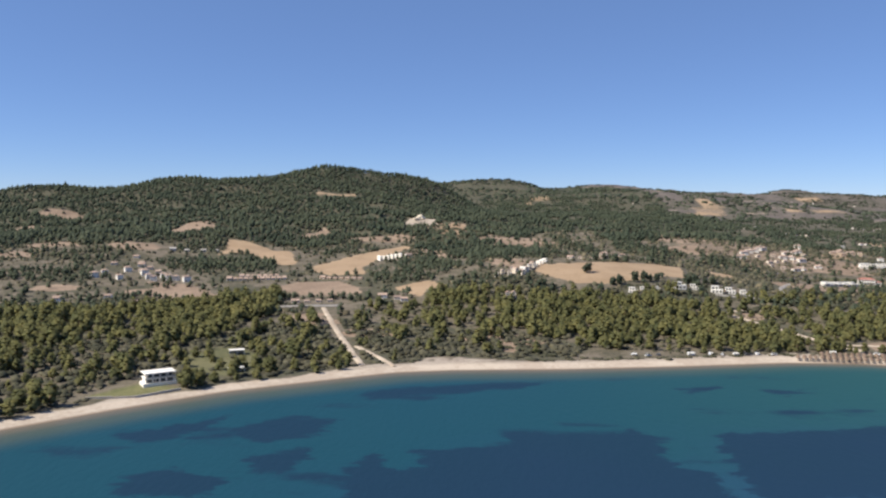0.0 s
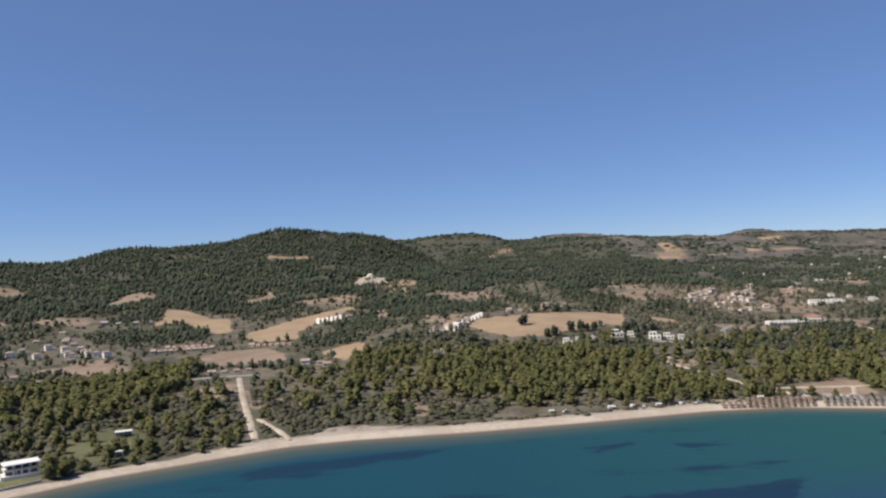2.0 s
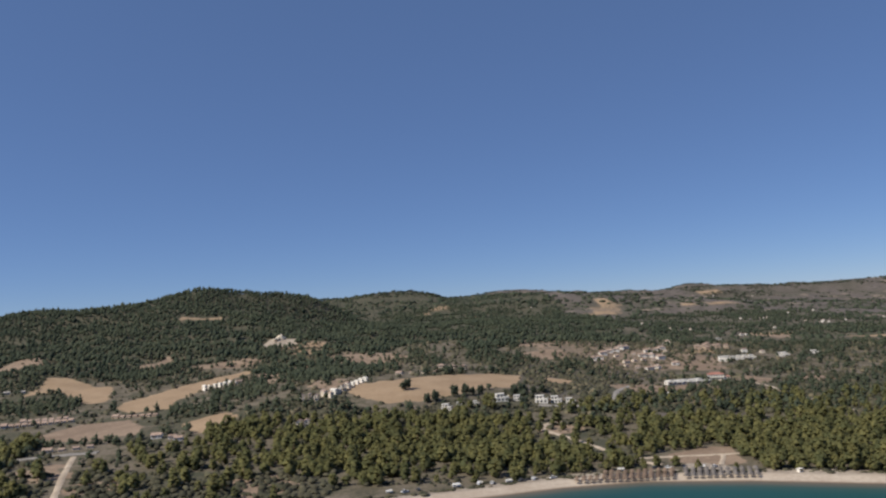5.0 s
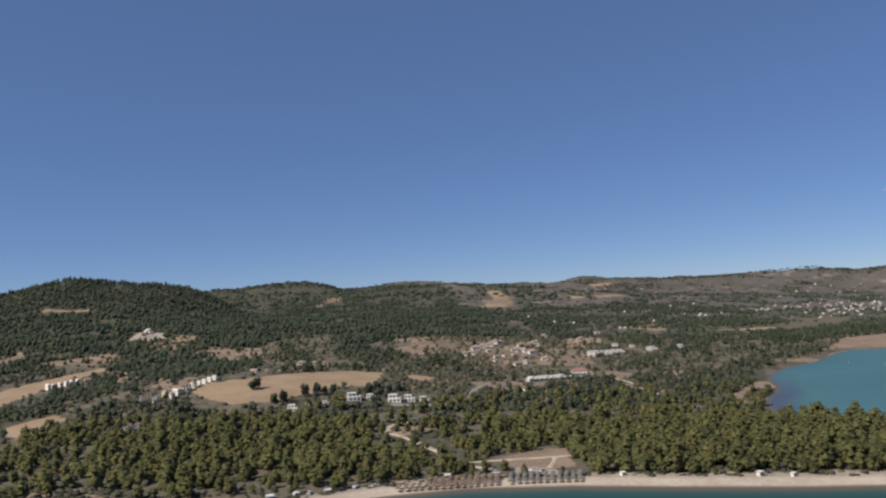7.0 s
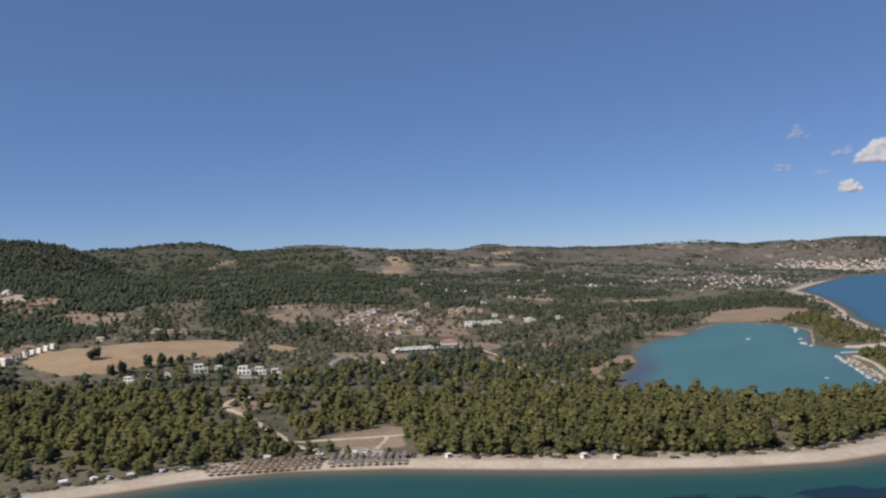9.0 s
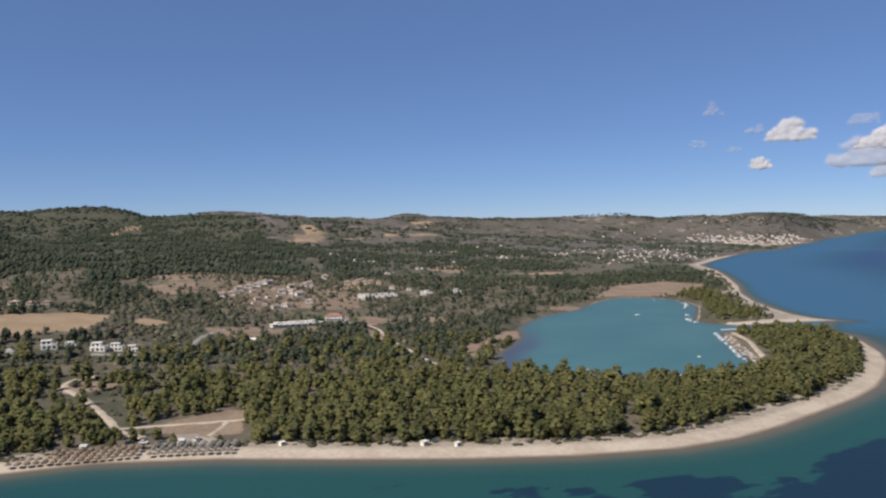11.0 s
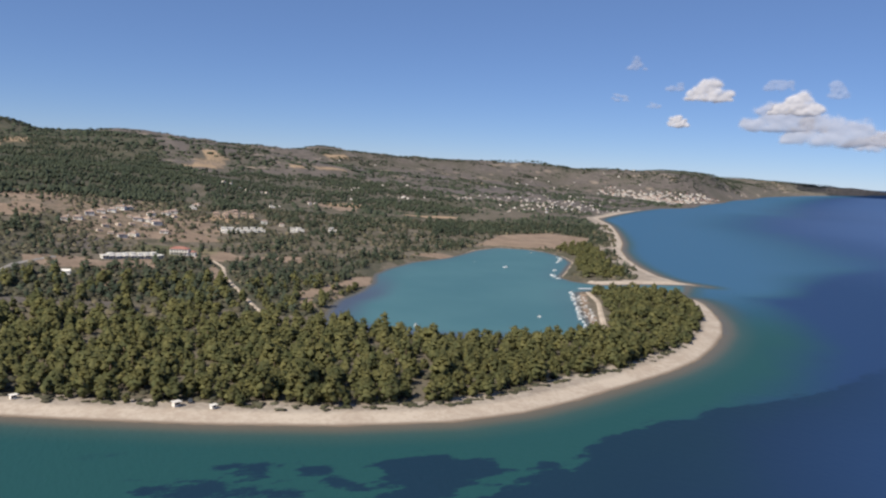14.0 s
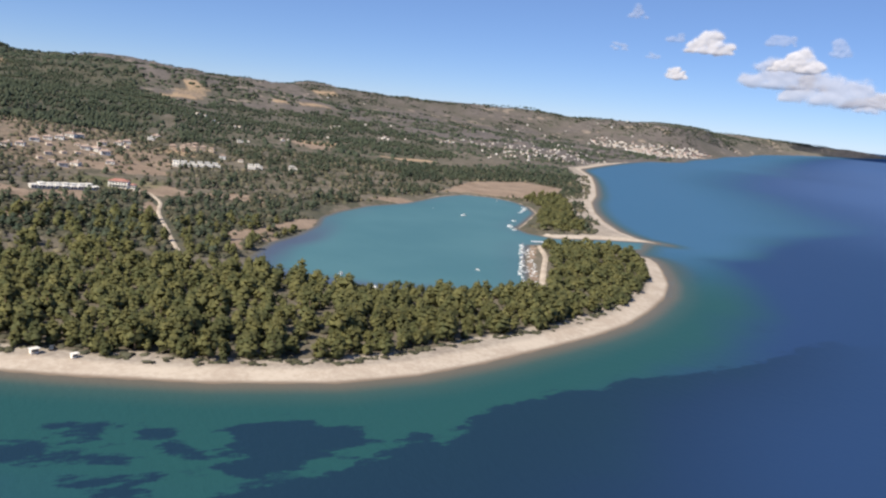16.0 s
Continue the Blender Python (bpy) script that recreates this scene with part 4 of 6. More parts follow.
def scatter(name, label, category, mat, templates, x, y, size, sink=0.0, seed=1, tall=None, bark=False):
    """Many plants as one mesh: each template turned, sized and set on the ground."""
    r = np.random.RandomState(seed)
    z = height(x, y) - sink
    pick, turn = r.randint(0, len(templates), len(x)), r.uniform(0, 6.28, len(x))
    verts, faces, which, base, out = [], [], [], 0, []
    for k, (tv, tf, tw) in enumerate(templates):
        i = np.nonzero(pick == k)[0]
        if not len(i):
            continue
        c, s, g = np.cos(turn[i])[:, None], np.sin(turn[i])[:, None], size[i][:, None]
        h = g if tall is None else tall[i][:, None]
        v = np.stack([(tv[:, 0] * c - tv[:, 1] * s) * g + x[i][:, None], (tv[:, 0] * s + tv[:, 1] * c) * g + y[i][:, None], tv[:, 2] * h + z[i][:, None]], -1)
        verts.append(v.reshape(-1, 3))
        o = soft_normals(tv)
        tf = turned_out(tv, tf, o)
        out.append(np.stack([o[:, 0] * c - o[:, 1] * s, o[:, 0] * s + o[:, 1] * c, np.broadcast_to(o[:, 2], (len(i), len(tv)))], -1).reshape(-1, 3))
        faces.append((tf[None] + (np.arange(len(i)) * len(tv))[:, None, None]).reshape(-1, 3) + base)
        which.append(np.tile(tw, len(i)))
        base += len(i) * len(tv)
    me = mesh_np(name, distant(np.concatenate(verts)), np.concatenate(faces), [mat, BARK] if bark else [mat], False, np.concatenate(which), np.concatenate(out).astype(np.float32))
    return tagged(new(name, me), label, category, kind="stuff")


def trunked(crown, high):
    """A crown with a plain tapering trunk under it, as one template."""
    v, f = crown
    sides = 5
    ring = np.array([(math.cos(6.2832 * i / sides), math.sin(6.2832 * i / sides)) for i in range(sides)])
    t = np.concatenate([np.column_stack([ring * w, np.full(sides, h)]) for w, h in ((0.22, -0.4), (0.12, high))])
    q = [(i, (i + 1) % sides, sides + (i + 1) % sides) for i in range(sides)] + [(i, sides + (i + 1) % sides, sides + i) for i in range(sides)]
    return np.concatenate([v, t]), np.concatenate([f, np.array(q) + len(v)]), np.r_[np.zeros(len(f)), np.ones(len(q))]


def bare(v, f):
    return v, f, np.zeros(len(f))


r = np.random.RandomState(7)
PINE = [trunked(pine_crown(r, 13, 2.8, 1.3, 7.8 + r.uniform(-1.6, 1.5), 1.5, 185, 0.55, r.uniform(-0.7, 0.7)), 6.0) for _ in range(12)]
PINE_MID = [trunked(pine_crown(r, 4, 2.0, 1.3, 6.0 + r.uniform(-1.0, 1.0), 1.75, 30, 1.0), 4.0) for _ in range(8)]
PINE_FAR = [bare(*pine_crown(r, 2, 1.2, 2.0, 5.0 + r.uniform(-0.8, 1.0), 2.7, 10, 1.3)) for _ in range(10)]
THICKET = [bare(*pine_crown(r, 2, 3.0, 0.6, 2.6, 3.4, 4, 1.6)) for _ in range(10)]
BUSH = [bare(*tufts(r, 2, 0.9, 0.25, 0.9, 0.85, 0.32, flat=0.75)) for _ in range(6)]
BUSH_FAR = [bare(*tufts(r, 1, 0.2, 0.2, 1.2, 1.3, 0.36, flat=0.7)) for _ in range(6)]

# places kept free of plants: x, y, radius
HOUSE_SPOTS = []


def cover(x, y, rings, value, out):
    for ring in rings:
        out[inside(x, y, ring)] = value
    return out


def plots(x, y):
    """True where fields, tracks, lawns and houses leave no room for trees."""
    taken = np.zeros(len(x), bool)
    for ring in (GOLD_FIELD, GOLD_FIELD_EAST, LEFT_FIELD, MIDDLE_FIELD, LOWER_FIELD, SMALL_FIELD, REED_FIELD, QUARRY, BARE_STRIP, CLEARING_WEST, CLEARING_EAST, BARE_BLOCK, DUNES, SPIT, HARBOUR, LAWN, FAR_PATCH, BANK, YARD, ROAD_PLOT):
        taken |= inside(x, y, ring)
    for kind, points, width, _, _ in TRACKS:
        for (ax, ay), (bx, by) in zip(points, points[1:]):
            dx, dy = bx - ax, by - ay
            k = np.clip(((x - ax) * dx + (y - ay) * dy) / (dx * dx + dy * dy), 0, 1)
            taken |= (x - ax - k * dx) ** 2 + (y - ay - k * dy) ** 2 < (width / 2 + {"dirt_road": 2.8, "dirt_track": 2.4}.get(kind, 1.6)) ** 2
    for hx, hy, room in HOUSE_SPOTS:
        taken |= (x - hx) ** 2 + (y - hy) ** 2 < room * room
    return taken


def hedge_gap(x, y):
    best = np.full(len(x), 1e9)
    for points in HEDGES:
        for (ax, ay), (bx, by) in zip(points, points[1:]):
            dx, dy = bx - ax, by - ay
            k = np.clip(((x - ax) * dx + (y - ay) * dy) / (dx * dx + dy * dy), 0, 1)
            best = np.minimum(best, np.hypot(x - ax - k * dx, y - ay - k * dy))
    return best


def candidates(x0, x1, y0, y1, step, seed):
    r = np.random.RandomState(seed)
    gx, gy = np.meshgrid(np.arange(x0, x1, step), np.arange(y0, y1, step))
    x = gx.ravel() + r.uniform(-0.48, 0.48, gx.size) * step
    y = gy.ravel() + r.uniform(-0.48, 0.48, gx.size) * step
    return x, y, r


def in_view(x, y, room=40):
    """Leaves out what lies behind the path or far to its left, where nothing is seen."""
    return (x > -(y * 0.62) - 70 - room) & (y > 0.30 * x + 60)


def plant_woods():
    # tall pines near the shore
    x, y, r = candidates(-460, 1120, 250, 1010, 5.5, 11)
    want = np.zeros(len(x))
    gap = wavy(x, y, 38, 21) + 0.6 * wavy(x, y, 15, 22)
    cover(x, y, [WEST_SCRUB], 0.2, want)
    cover(x, y, [LAGOON_SCRUB], 0.26, want)
    cover(x, y, [WEST_WOOD, MIDDLE_WOOD, POINT_WOOD, SPIT_WOOD], 0.88, want)
    want[inside(x, y, WEST_WOOD) & (y < 560)] *= 0.7
    want[inside(x, y, WEST_WOOD) & (y < 505 + 12 * wavy(x, y, 60, 25)) & (x > -235)] *= 0.35
    cover(x, y, [MIDDLE_SCRUB], 0.10, want)
    want[inside(x, y, MIDDLE_WOOD) & (y < 535 - 0.15 * x)] *= 0.5
    want[inside(x, y, MIDDLE_WOOD) & (x < 40 + 15 * wavy(x, y, 50, 64)) & (y < 640)] *= 0.4
    cover(x, y, [OPEN_VILLAS], 0.14, want)
    want[inside(x, y, POINT_WOOD) & (y > 575) & (x < 460)] *= np.where(wavy(x, y, 55, 62)[inside(x, y, POINT_WOOD) & (y > 575) & (x < 460)] > -0.2, 0.85, 0.25)
    cover(x, y, [SCRUB_CLEARING], 0.05, want)
    cover(x, y, [TRACK_GLADE], 0.14, want)
    want *= np.where(gap < -0.62, 0.15, np.where(gap < -0.35, 0.6, 1.0))
    cover(x, y, [BACK_LAWN], 0.12, want)
    d_sea = shore_distance(x, y, MAINLAND)
    d_all = shore_distance(x, y, LAND)
    ok = (r.uniform(0, 1, len(x)) < want) & ((y < 720) | (x > 780)) & (d_sea > np.interp(x, [-60, -59, 90, 300, 480, 530, 600, 690, 800, 1000], [14, 19, 21, 20, 18.5, 24, 18, 16, 19, 27]) + 4 * wavy(x, y, 30, 12)) & (d_all > np.where((x > 735) & (y < 690), 12, 5)) & ~plots(x, y) & in_view(x, y)
    x, y = x[ok], y[ok]
    size = r.uniform(0.58, 1.36, len(x)) * (1 + 0.16 * wavy(x, y, 45, 23)) * np.where(x > 640, 1.1, 1.0)
    first = (x > 330) & (x < 700) & (y < 412 + 0.10 * abs(x - 480) + 26)
    order = np.nonzero(first)[0][:270]
    rest = np.ones(len(x), bool)
    rest[order] = False
    scatter("pine_wood", "dense wood of rounded olive-green pines behind the beach", "pine wood", FOLIAGE, PINE, x[rest], y[rest], size[rest], 0.2, 31, size[rest] * r.uniform(0.75, 1.1, rest.sum()) * np.where(x[rest] > 640, 0.72, 1.0), True)
    return [(float(x[i]), float(y[i]), float(size[i])) for i in order] + [(-132, 391, 1.2), (-127, 396, 1.05), (-117, 419, 1.0), (-104, 415, 0.9), (-98, 426, 1.0), (-136, 449, 0.9), (-168, 442, 1.1), (-73, 427, 0.8), (-62, 435, 0.75), (-176, 447, 1.1), (-122, 403, 0.8), (-172, 405, 1.0), (274, 473, 0.6), (294, 472, 0.65), (258, 490, 0.8), (249, 484, 0.9), (243, 493, 0.85), (252, 497, 0.8), (231, 493, 0.8), (222, 497, 0.9), (238, 501, 1.0), (262, 499, 0.75), (268, 489, 0.7), (214, 500, 0.8), (205, 497, 0.85)]


def plant_slopes():
    # scattered trees of the plain and the lower slopes
    x, y, r = candidates(-620, 1500, 590, 1300, 7.0, 12)
    patch = brushy(x, y) + 0.5 * wavy(x, y, 48, 42)
    want = np.where(patch > 0.45, 0.75, np.where(patch > -0.05, 0.22, 0.03))
    cover(x, y, [OPEN_WEST, OPEN_VILLAGE], 0.06, want)
    cover(x, y, [OPEN_VILLAS], 0.16, want)
    cover(x, y, [WEST_BELT, MIDDLE_BELT], 0.75, want)
    cover(x, y, [SCRUB_HILL], 0.05, want)
    cover(x, y, [LAGOON_SCRUB], 0.45, want)
    want[hedge_gap(x, y) < 6] = 0.8
    want = np.where(blots(x, y, COPSES, 0) > 0.5, 0.8, want)
    want[blots(x, y, HEATHER, -11) > 0.5] = 0.02
    want[(blots(x, y, SOIL_WEST, 0) > 0.5) | (blots(x, y, SOIL_MIDDLE, -11) > 0.5) | (blots(x, y, PALE_MIDDLE, -11) > 0.5)] *= 0.15
    cover(x, y, [TERRACES, BROWN_SLOPE, BROWN_FIELD, OLIVE_SLOPE, RED_FIELD, BROWN_BANK], 0.10, want)
    cover(x, y, [PLAIN_WOOD], 0.72, want)
    cover(x, y, [HILL_WOOD, BAND_WOOD], 0.0, want)
    cover(x, y, [WEST_WOOD, MIDDLE_WOOD, POINT_WOOD, SPIT_WOOD], 0.0, want)
    d = shore_distance(x, y, LAND)
    ok = (r.uniform(0, 1, len(x)) < want) & (d > 16 + 10 * (x > 1000)) & ~plots(x, y) & in_view(x, y)
    x, y = x[ok], y[ok]
    size = r.uniform(0.5, 1.2, len(x)) * (1 + 0.15 * wavy(x, y, 70, 26))
    scatter("scattered_trees", "scattered dark green pines and olive trees on dry slopes", "trees", FOLIAGE_HILL, PINE_MID, x, y, size, 0.3, 32, size * r.uniform(0.8, 1.1, len(x)), True)
    # dark woods of the main hill
    x, y, r = candidates(-1150, 720, 900, 2700, 7.2, 13)
    want = np.zeros(len(x))
    cover(x, y, [BAND_WOOD], 0.8, want)
    cover(x, y, [HILL_WOOD], 0.95, want)
    want[(y > 2150) & inside(x, y, HILL_WOOD)] = 0.0
    gap = wavy(x, y, 150, 43) + 0.7 * wavy(x, y, 60, 44)
    want *= np.where(gap < -1.15, 0.15, np.where(gap < -0.8, 0.6, 1.0))
    open_part = wavy(x, y, 210, 27) + 0.6 * wavy(x, y, 80, 28)
    want[inside(x, y, BAND_WOOD) & (open_part < -0.02) & (y > 1250)] *= 0.22
    cover(x, y, [TERRACES, BROWN_SLOPE], 0.12, want)
    want[blots(x, y, SOIL_WEST, 0) > 0.5] = 0.03
    want = np.where(blots(x, y, COPSES, 0) > 0.5, 0.9, want)
    ok = (r.uniform(0, 1, len(x)) < want) & ~plots(x, y) & in_view(x, y)
    x, y = x[ok], y[ok]
    size = r.uniform(0.6, 1.3, len(x)) * (1 + 0.15 * wavy(x, y, 45, 24))
    scatter("hill_wood", "dense dark green pine forest covering the hill", "forest", FOLIAGE_HILL, PINE_FAR, x, y, size, 0.8, 33, size * r.uniform(0.8, 1.25, len(x)))
    # belts of trees between the far houses
    x, y, r = candidates(540, 1270, 1180, 2310, 9.0, 19)
    belt = wavy(x * 0.6 - y * 0.3, y, 190, 29) + 0.6 * wavy(x, y, 70, 30)
    ok = (r.uniform(0, 1, len(x)) < np.where(belt > -0.1, 0.85, 0.1)) & inside(x, y, EAST_BELT) & ~plots(x, y)
    x, y = x[ok], y[ok]
    size = r.uniform(0.7, 1.3, len(x))
    scatter("tree_belts", "dark green belts of trees between distant fields and houses", "trees", FOLIAGE_HILL, PINE_FAR, x, y, size, 0.8, 40, size * r.uniform(0.7, 1.1, len(x)))
    # far woods and thickets
    x, y, r = candidates(-200, 5200, 1250, 5000, 17.5, 14)
    patch = brushy(x, y)
    want = np.where(patch > 0.2, 0.95, np.where(patch > -0.2, 0.4, 0.04))
    cover(x, y, [EAST_BELT], 0.0, want)
    cover(x, y, [RIDGE_WOOD], 0.97, want)
    want[(blots(x, y, PALE_MIDDLE, -11) > 0.5) | (blots(x, y, PALE_EAST, -26) > 0.5)] = 0.0
    want[inside(x, y, TOWN)] *= 0.4
    cover(x, y, [HILL_WOOD, BAND_WOOD], 0.0, want)
    d = shore_distance(x, y, LAND)
    ok = (r.uniform(0, 1, len(x)) < want) & (d > 40) & ~plots(x, y) & (y > 1300 - 0.0 * x)
    x, y = x[ok], y[ok]
    size = r.uniform(0.5, 1.3, len(x))
    scatter("far_thickets", "patchy dark woods and thickets on distant hills", "woods", FOLIAGE_HILL, THICKET, x, y, size * (1.2 + 0.8 * ease(1500, 2900, y + 0.3 * x)), 1.6, 34, size * r.uniform(0.9, 1.4, len(x)) * (1 - 0.45 * ease(2800, 3600, y + 0.3 * x)))


    # mottled woods along the far coast
    x, y, r = candidates(2300, 9500, 2300, 7500, 36.0, 18)
    patch = wavy(x, y, 700, 48) + 0.8 * wavy(x, y, 260, 49)
    d = shore_distance(x, y, LAND)
    ok = (r.uniform(0, 1, len(x)) < np.where(patch > 0.1, 0.9, 0.5)) & (d > 70) & ~inside(x, y, TOWN) & (y < 0.75 * x + 2600)
    x, y = x[ok], y[ok]
    size = r.uniform(0.9, 2.1, len(x))
    scatter("coast_woods", "mottled woods along the hazy far coast", "woods", FOLIAGE_HILL, THICKET, x, y, size * 1.4, 1.6, 39, size * 0.45)


def plant_scrub():
    x, y, r = candidates(-300, 1100, 330, 760, 3.4, 15)
    want = np.zeros(len(x))
    cover(x, y, [OPEN_VILLAS, TRACK_GLADE], 0.6, want)
    patch = wavy(x, y, 26, 51) + 0.6 * wavy(x, y, 9, 52)
    cover(x, y, [LAGOON_SCRUB], 0.7, want)
    cover(x, y, [WEST_SCRUB, MIDDLE_SCRUB], 0.85, want)
    cover(x, y, [WEST_WOOD, MIDDLE_WOOD, POINT_WOOD, SPIT_WOOD], 0.34, want)
    want *= np.where(patch > 0.0, 1.0, 0.35)
    want[inside(x, y, WEST_WOOD) & (y < 520)] = 0.6
    cover(x, y, [BACK_LAWN], 0.03, want)
    d_sea, d_all = shore_distance(x, y, MAINLAND), shore_distance(x, y, LAND)
    fringe = (d_sea > 12) & (d_sea < 22) & (x < 830)
    want[fringe] = np.where(patch[fringe] > 0.35, 0.10, 0.02) + 0.5 * (d_sea[fringe] > 19)
    ok = (r.uniform(0, 1, len(x)) < want) & (d_sea > 13.5 + 16 * (x > 830)) & (d_all > 3) & ~plots(x, y) & in_view(x, y)
    x, y = x[ok], y[ok]
    size = r.uniform(0.7, 1.9, len(x)) * np.where(x < 110, 1.3, 1.0)
    low = np.where(shore_distance(x, y, MAINLAND) < 28, 0.42, 0.85)
    scatter("shore_scrub", "low dark mastic scrub and bushes on sandy soil", "scrub", SCRUB, BUSH, x, y, size * (1.4 - 0.5 * low), 0.1, 35, size * low)
    # long low mats just above the open sand
    x, y, r = candidates(-40, 830, 330, 640, 1.5, 17)
    d = shore_distance(x, y, MAINLAND)
    patch = wavy(x, y, 17, 55) + 0.5 * wavy(x, y, 7, 56)
    room = np.interp(x, [-40, 480, 530, 600, 830], [18, 17, 22, 17, 17])
    ok = (abs(d - room - 1.5 * wavy(x, y, 25, 59)) < 1.5) & (patch > 0.12) & ~plots(x, y)
    x, y = x[ok], y[ok]
    size = r.uniform(0.9, 1.6, len(x))
    scatter("beach_mats", "low dark mats of shrub along the top of the beach", "shrubs", MAT, BUSH, x, y, size, 0.15, 38, size * 0.42)
    x, y, r = candidates(-560, 1500, 600, 1330, 6.6, 16)
    patch = brushy(x, y) + 0.25 * wavy(x, y, 20, 57)
    want = np.where(patch > 0.05, 0.9, np.where(patch > -0.4, 0.3, 0.1))
    cover(x, y, [GREEN_PLOT], 0.2, want)
    cover(x, y, [SCRUB_HILL], 0.95, want)
    cover(x, y, [OPEN_WEST], 0.16, want)
    want[blots(x, y, HEATHER, -11) > 0.5] = 0.95
    want[(blots(x, y, SOIL_WEST, 0) > 0.5) | (blots(x, y, SOIL_MIDDLE, -11) > 0.5)] *= 0.3
    ok = (r.uniform(0, 1, len(x)) < want) & (shore_distance(x, y, LAND) > 12) & ~plots(x, y) & in_view(x, y)
    x, y = x[ok], y[ok]
    size = r.uniform(0.9, 2.3, len(x))
    half = np.arange(len(x)) % 5 == 0
    scatter("slope_scrub", "olive-green scrub dotting the dry slopes", "scrub", SCRUB, BUSH_FAR, x[~half], y[~half], size[~half], 0.2, 36)
    scatter("dry_scrub", "greyish brown dry scrub on the slopes", "scrub", SCRUB_DRY, BUSH_FAR, x[half], y[half], size[half], 0.2, 37)


def pine_tree(seed):
    r = np.random.RandomState(seed)
    lean = r.uniform(-0.8, 0.8)
    ob = thing("pine_tree", "rounded olive-green pine with a bare brown trunk", "tree", "pines along the beach")
    part("trunk", stem(r, 7.2, 0.24, lean), BARK, ob)
    v, f = pine_crown(r, 24, 2.9, 1.1, 8.4, 1.25, 620, 0.5, lean)
    f = turned_out(v, f, soft_normals(v))
    part("crown", mesh_np("crown", v, f, [FOLIAGE], lean_out=soft_normals(v)), FOLIAGE, ob)
    return ob


def upright(x, y, turn=0.0, size=1.0, tall=1.0, sink=0.0):
    """A pose standing on the ground there, drawn in if it is far off."""
    at = distant(np.array([(x, y, ground(x, y) - sink)]))[0]
    k = 1.0
    far = math.hypot(x - CENTRE[0], y - CENTRE[1])
    if far > 3000:
        k = math.hypot(at[0] - CENTRE[0], at[1] - CENTRE[1]) / far
    return pose(*[float(v) for v in at], 0, 0, turn) @ Matrix.Diagonal((size * k, size * k, size * tall * k, 1))


def place_all(make, spots, **kwargs):
    """One thing built, the others copied: spots are x, y, turn, size."""
    first = make(**kwargs)
    made = []
    for k, (x, y, turn, size) in enumerate(spots):
        m = upright(x, y, turn, size)
        if k:
            made.append(copy_thing(made[0], m))
        else:
            first.matrix_basis = m
            made.append(first)
    return made

# ---- houses ----
def windows(ob, spots, w=1.1, h=1.3, label=""):
    """Glazed windows with frame and sill: spots are x, y, z of the middle and the turn of the wall."""
    glass = Solid().box(-w / 2, w / 2, -0.02, 0.02, -h / 2, h / 2).mesh("pane", GLASS)
    rim = Solid()
    for a, b, c, d in ((-w / 2 - 0.08, w / 2 + 0.08, h / 2, h / 2 + 0.08), (-w / 2 - 0.14, w / 2 + 0.14, -h / 2 - 0.1, -h / 2), (-w / 2 - 0.08, -w / 2, -h / 2, h / 2), (w / 2, w / 2 + 0.08, -h / 2, h / 2)):
        rim.box(a, b, -0.06, 0.06, c, d)
    frame_mesh = rim.mesh("window", WHITE_WALL)
    for x, y, z, turn in spots:
        win = part("window", frame_mesh, WHITE_WALL, ob)
        win.matrix_basis = pose(x, y, z, 0, 0, turn)
        part("pane", glass, GLASS, win)


def cottage(label, wall=WHITE_WALL, roof=TERRACOTTA, w=9.0, d=7.0, h=3.2, hip=False, floors=1, group="village houses", chimney=True):
    ob = thing("house", label, "house", group)
    hh = h * floors
    body = Solid().box(-w / 2, w / 2, -d / 2, d / 2, -1.5, hh)
    if not hip:
        for x in (-w / 2, w / 2):
            s = 0.12 if x < 0 else -0.12
            body.add([(x, -d / 2, hh), (x, d / 2, hh), (x, 0, hh + d * 0.22), (x + s, -d / 2, hh), (x + s, d / 2, hh), (x + s, 0, hh + d * 0.22)], [(0, 1, 2), (5, 4, 3), (0, 2, 5, 3), (1, 4, 5, 2)])
    part("wall", body, wall, ob)
    top = Solid()
    if hip:
        top.hip(-w / 2 - 0.5, w / 2 + 0.5, -d / 2 - 0.5, d / 2 + 0.5, hh + 0.25, d * 0.24)
    else:
        top.gable(-w / 2 - 0.4, w / 2 + 0.4, -d / 2 - 0.5, d / 2 + 0.5, hh + 0.08, d * 0.26)
    part("roof", top, roof, ob)
    if chimney:
        part("chimney", Solid().box(w * 0.2, w * 0.2 + 0.7, -0.9, -0.3, hh + 0.6, hh + d * 0.26 + 0.9), wall, ob)
    spots = []
    for k in range(floors):
        z = 1.6 + k * h
        spots += [(x * w, -d / 2 - 0.01, z, 0) for x in (-0.3, 0.02, 0.32)] + [(-w / 2 - 0.01, y * d, z, 90) for y in (-0.22, 0.22)] + [(w / 2 + 0.01, 0, z, 90)]
    windows(ob, spots)
    part("door", Solid().box(-w * 0.16 - 0.5, -w * 0.16 + 0.5, -d / 2 - 0.07, -d / 2 + 0.03, 0, 2.1), WOOD, ob, "brown wooden door")
    return ob


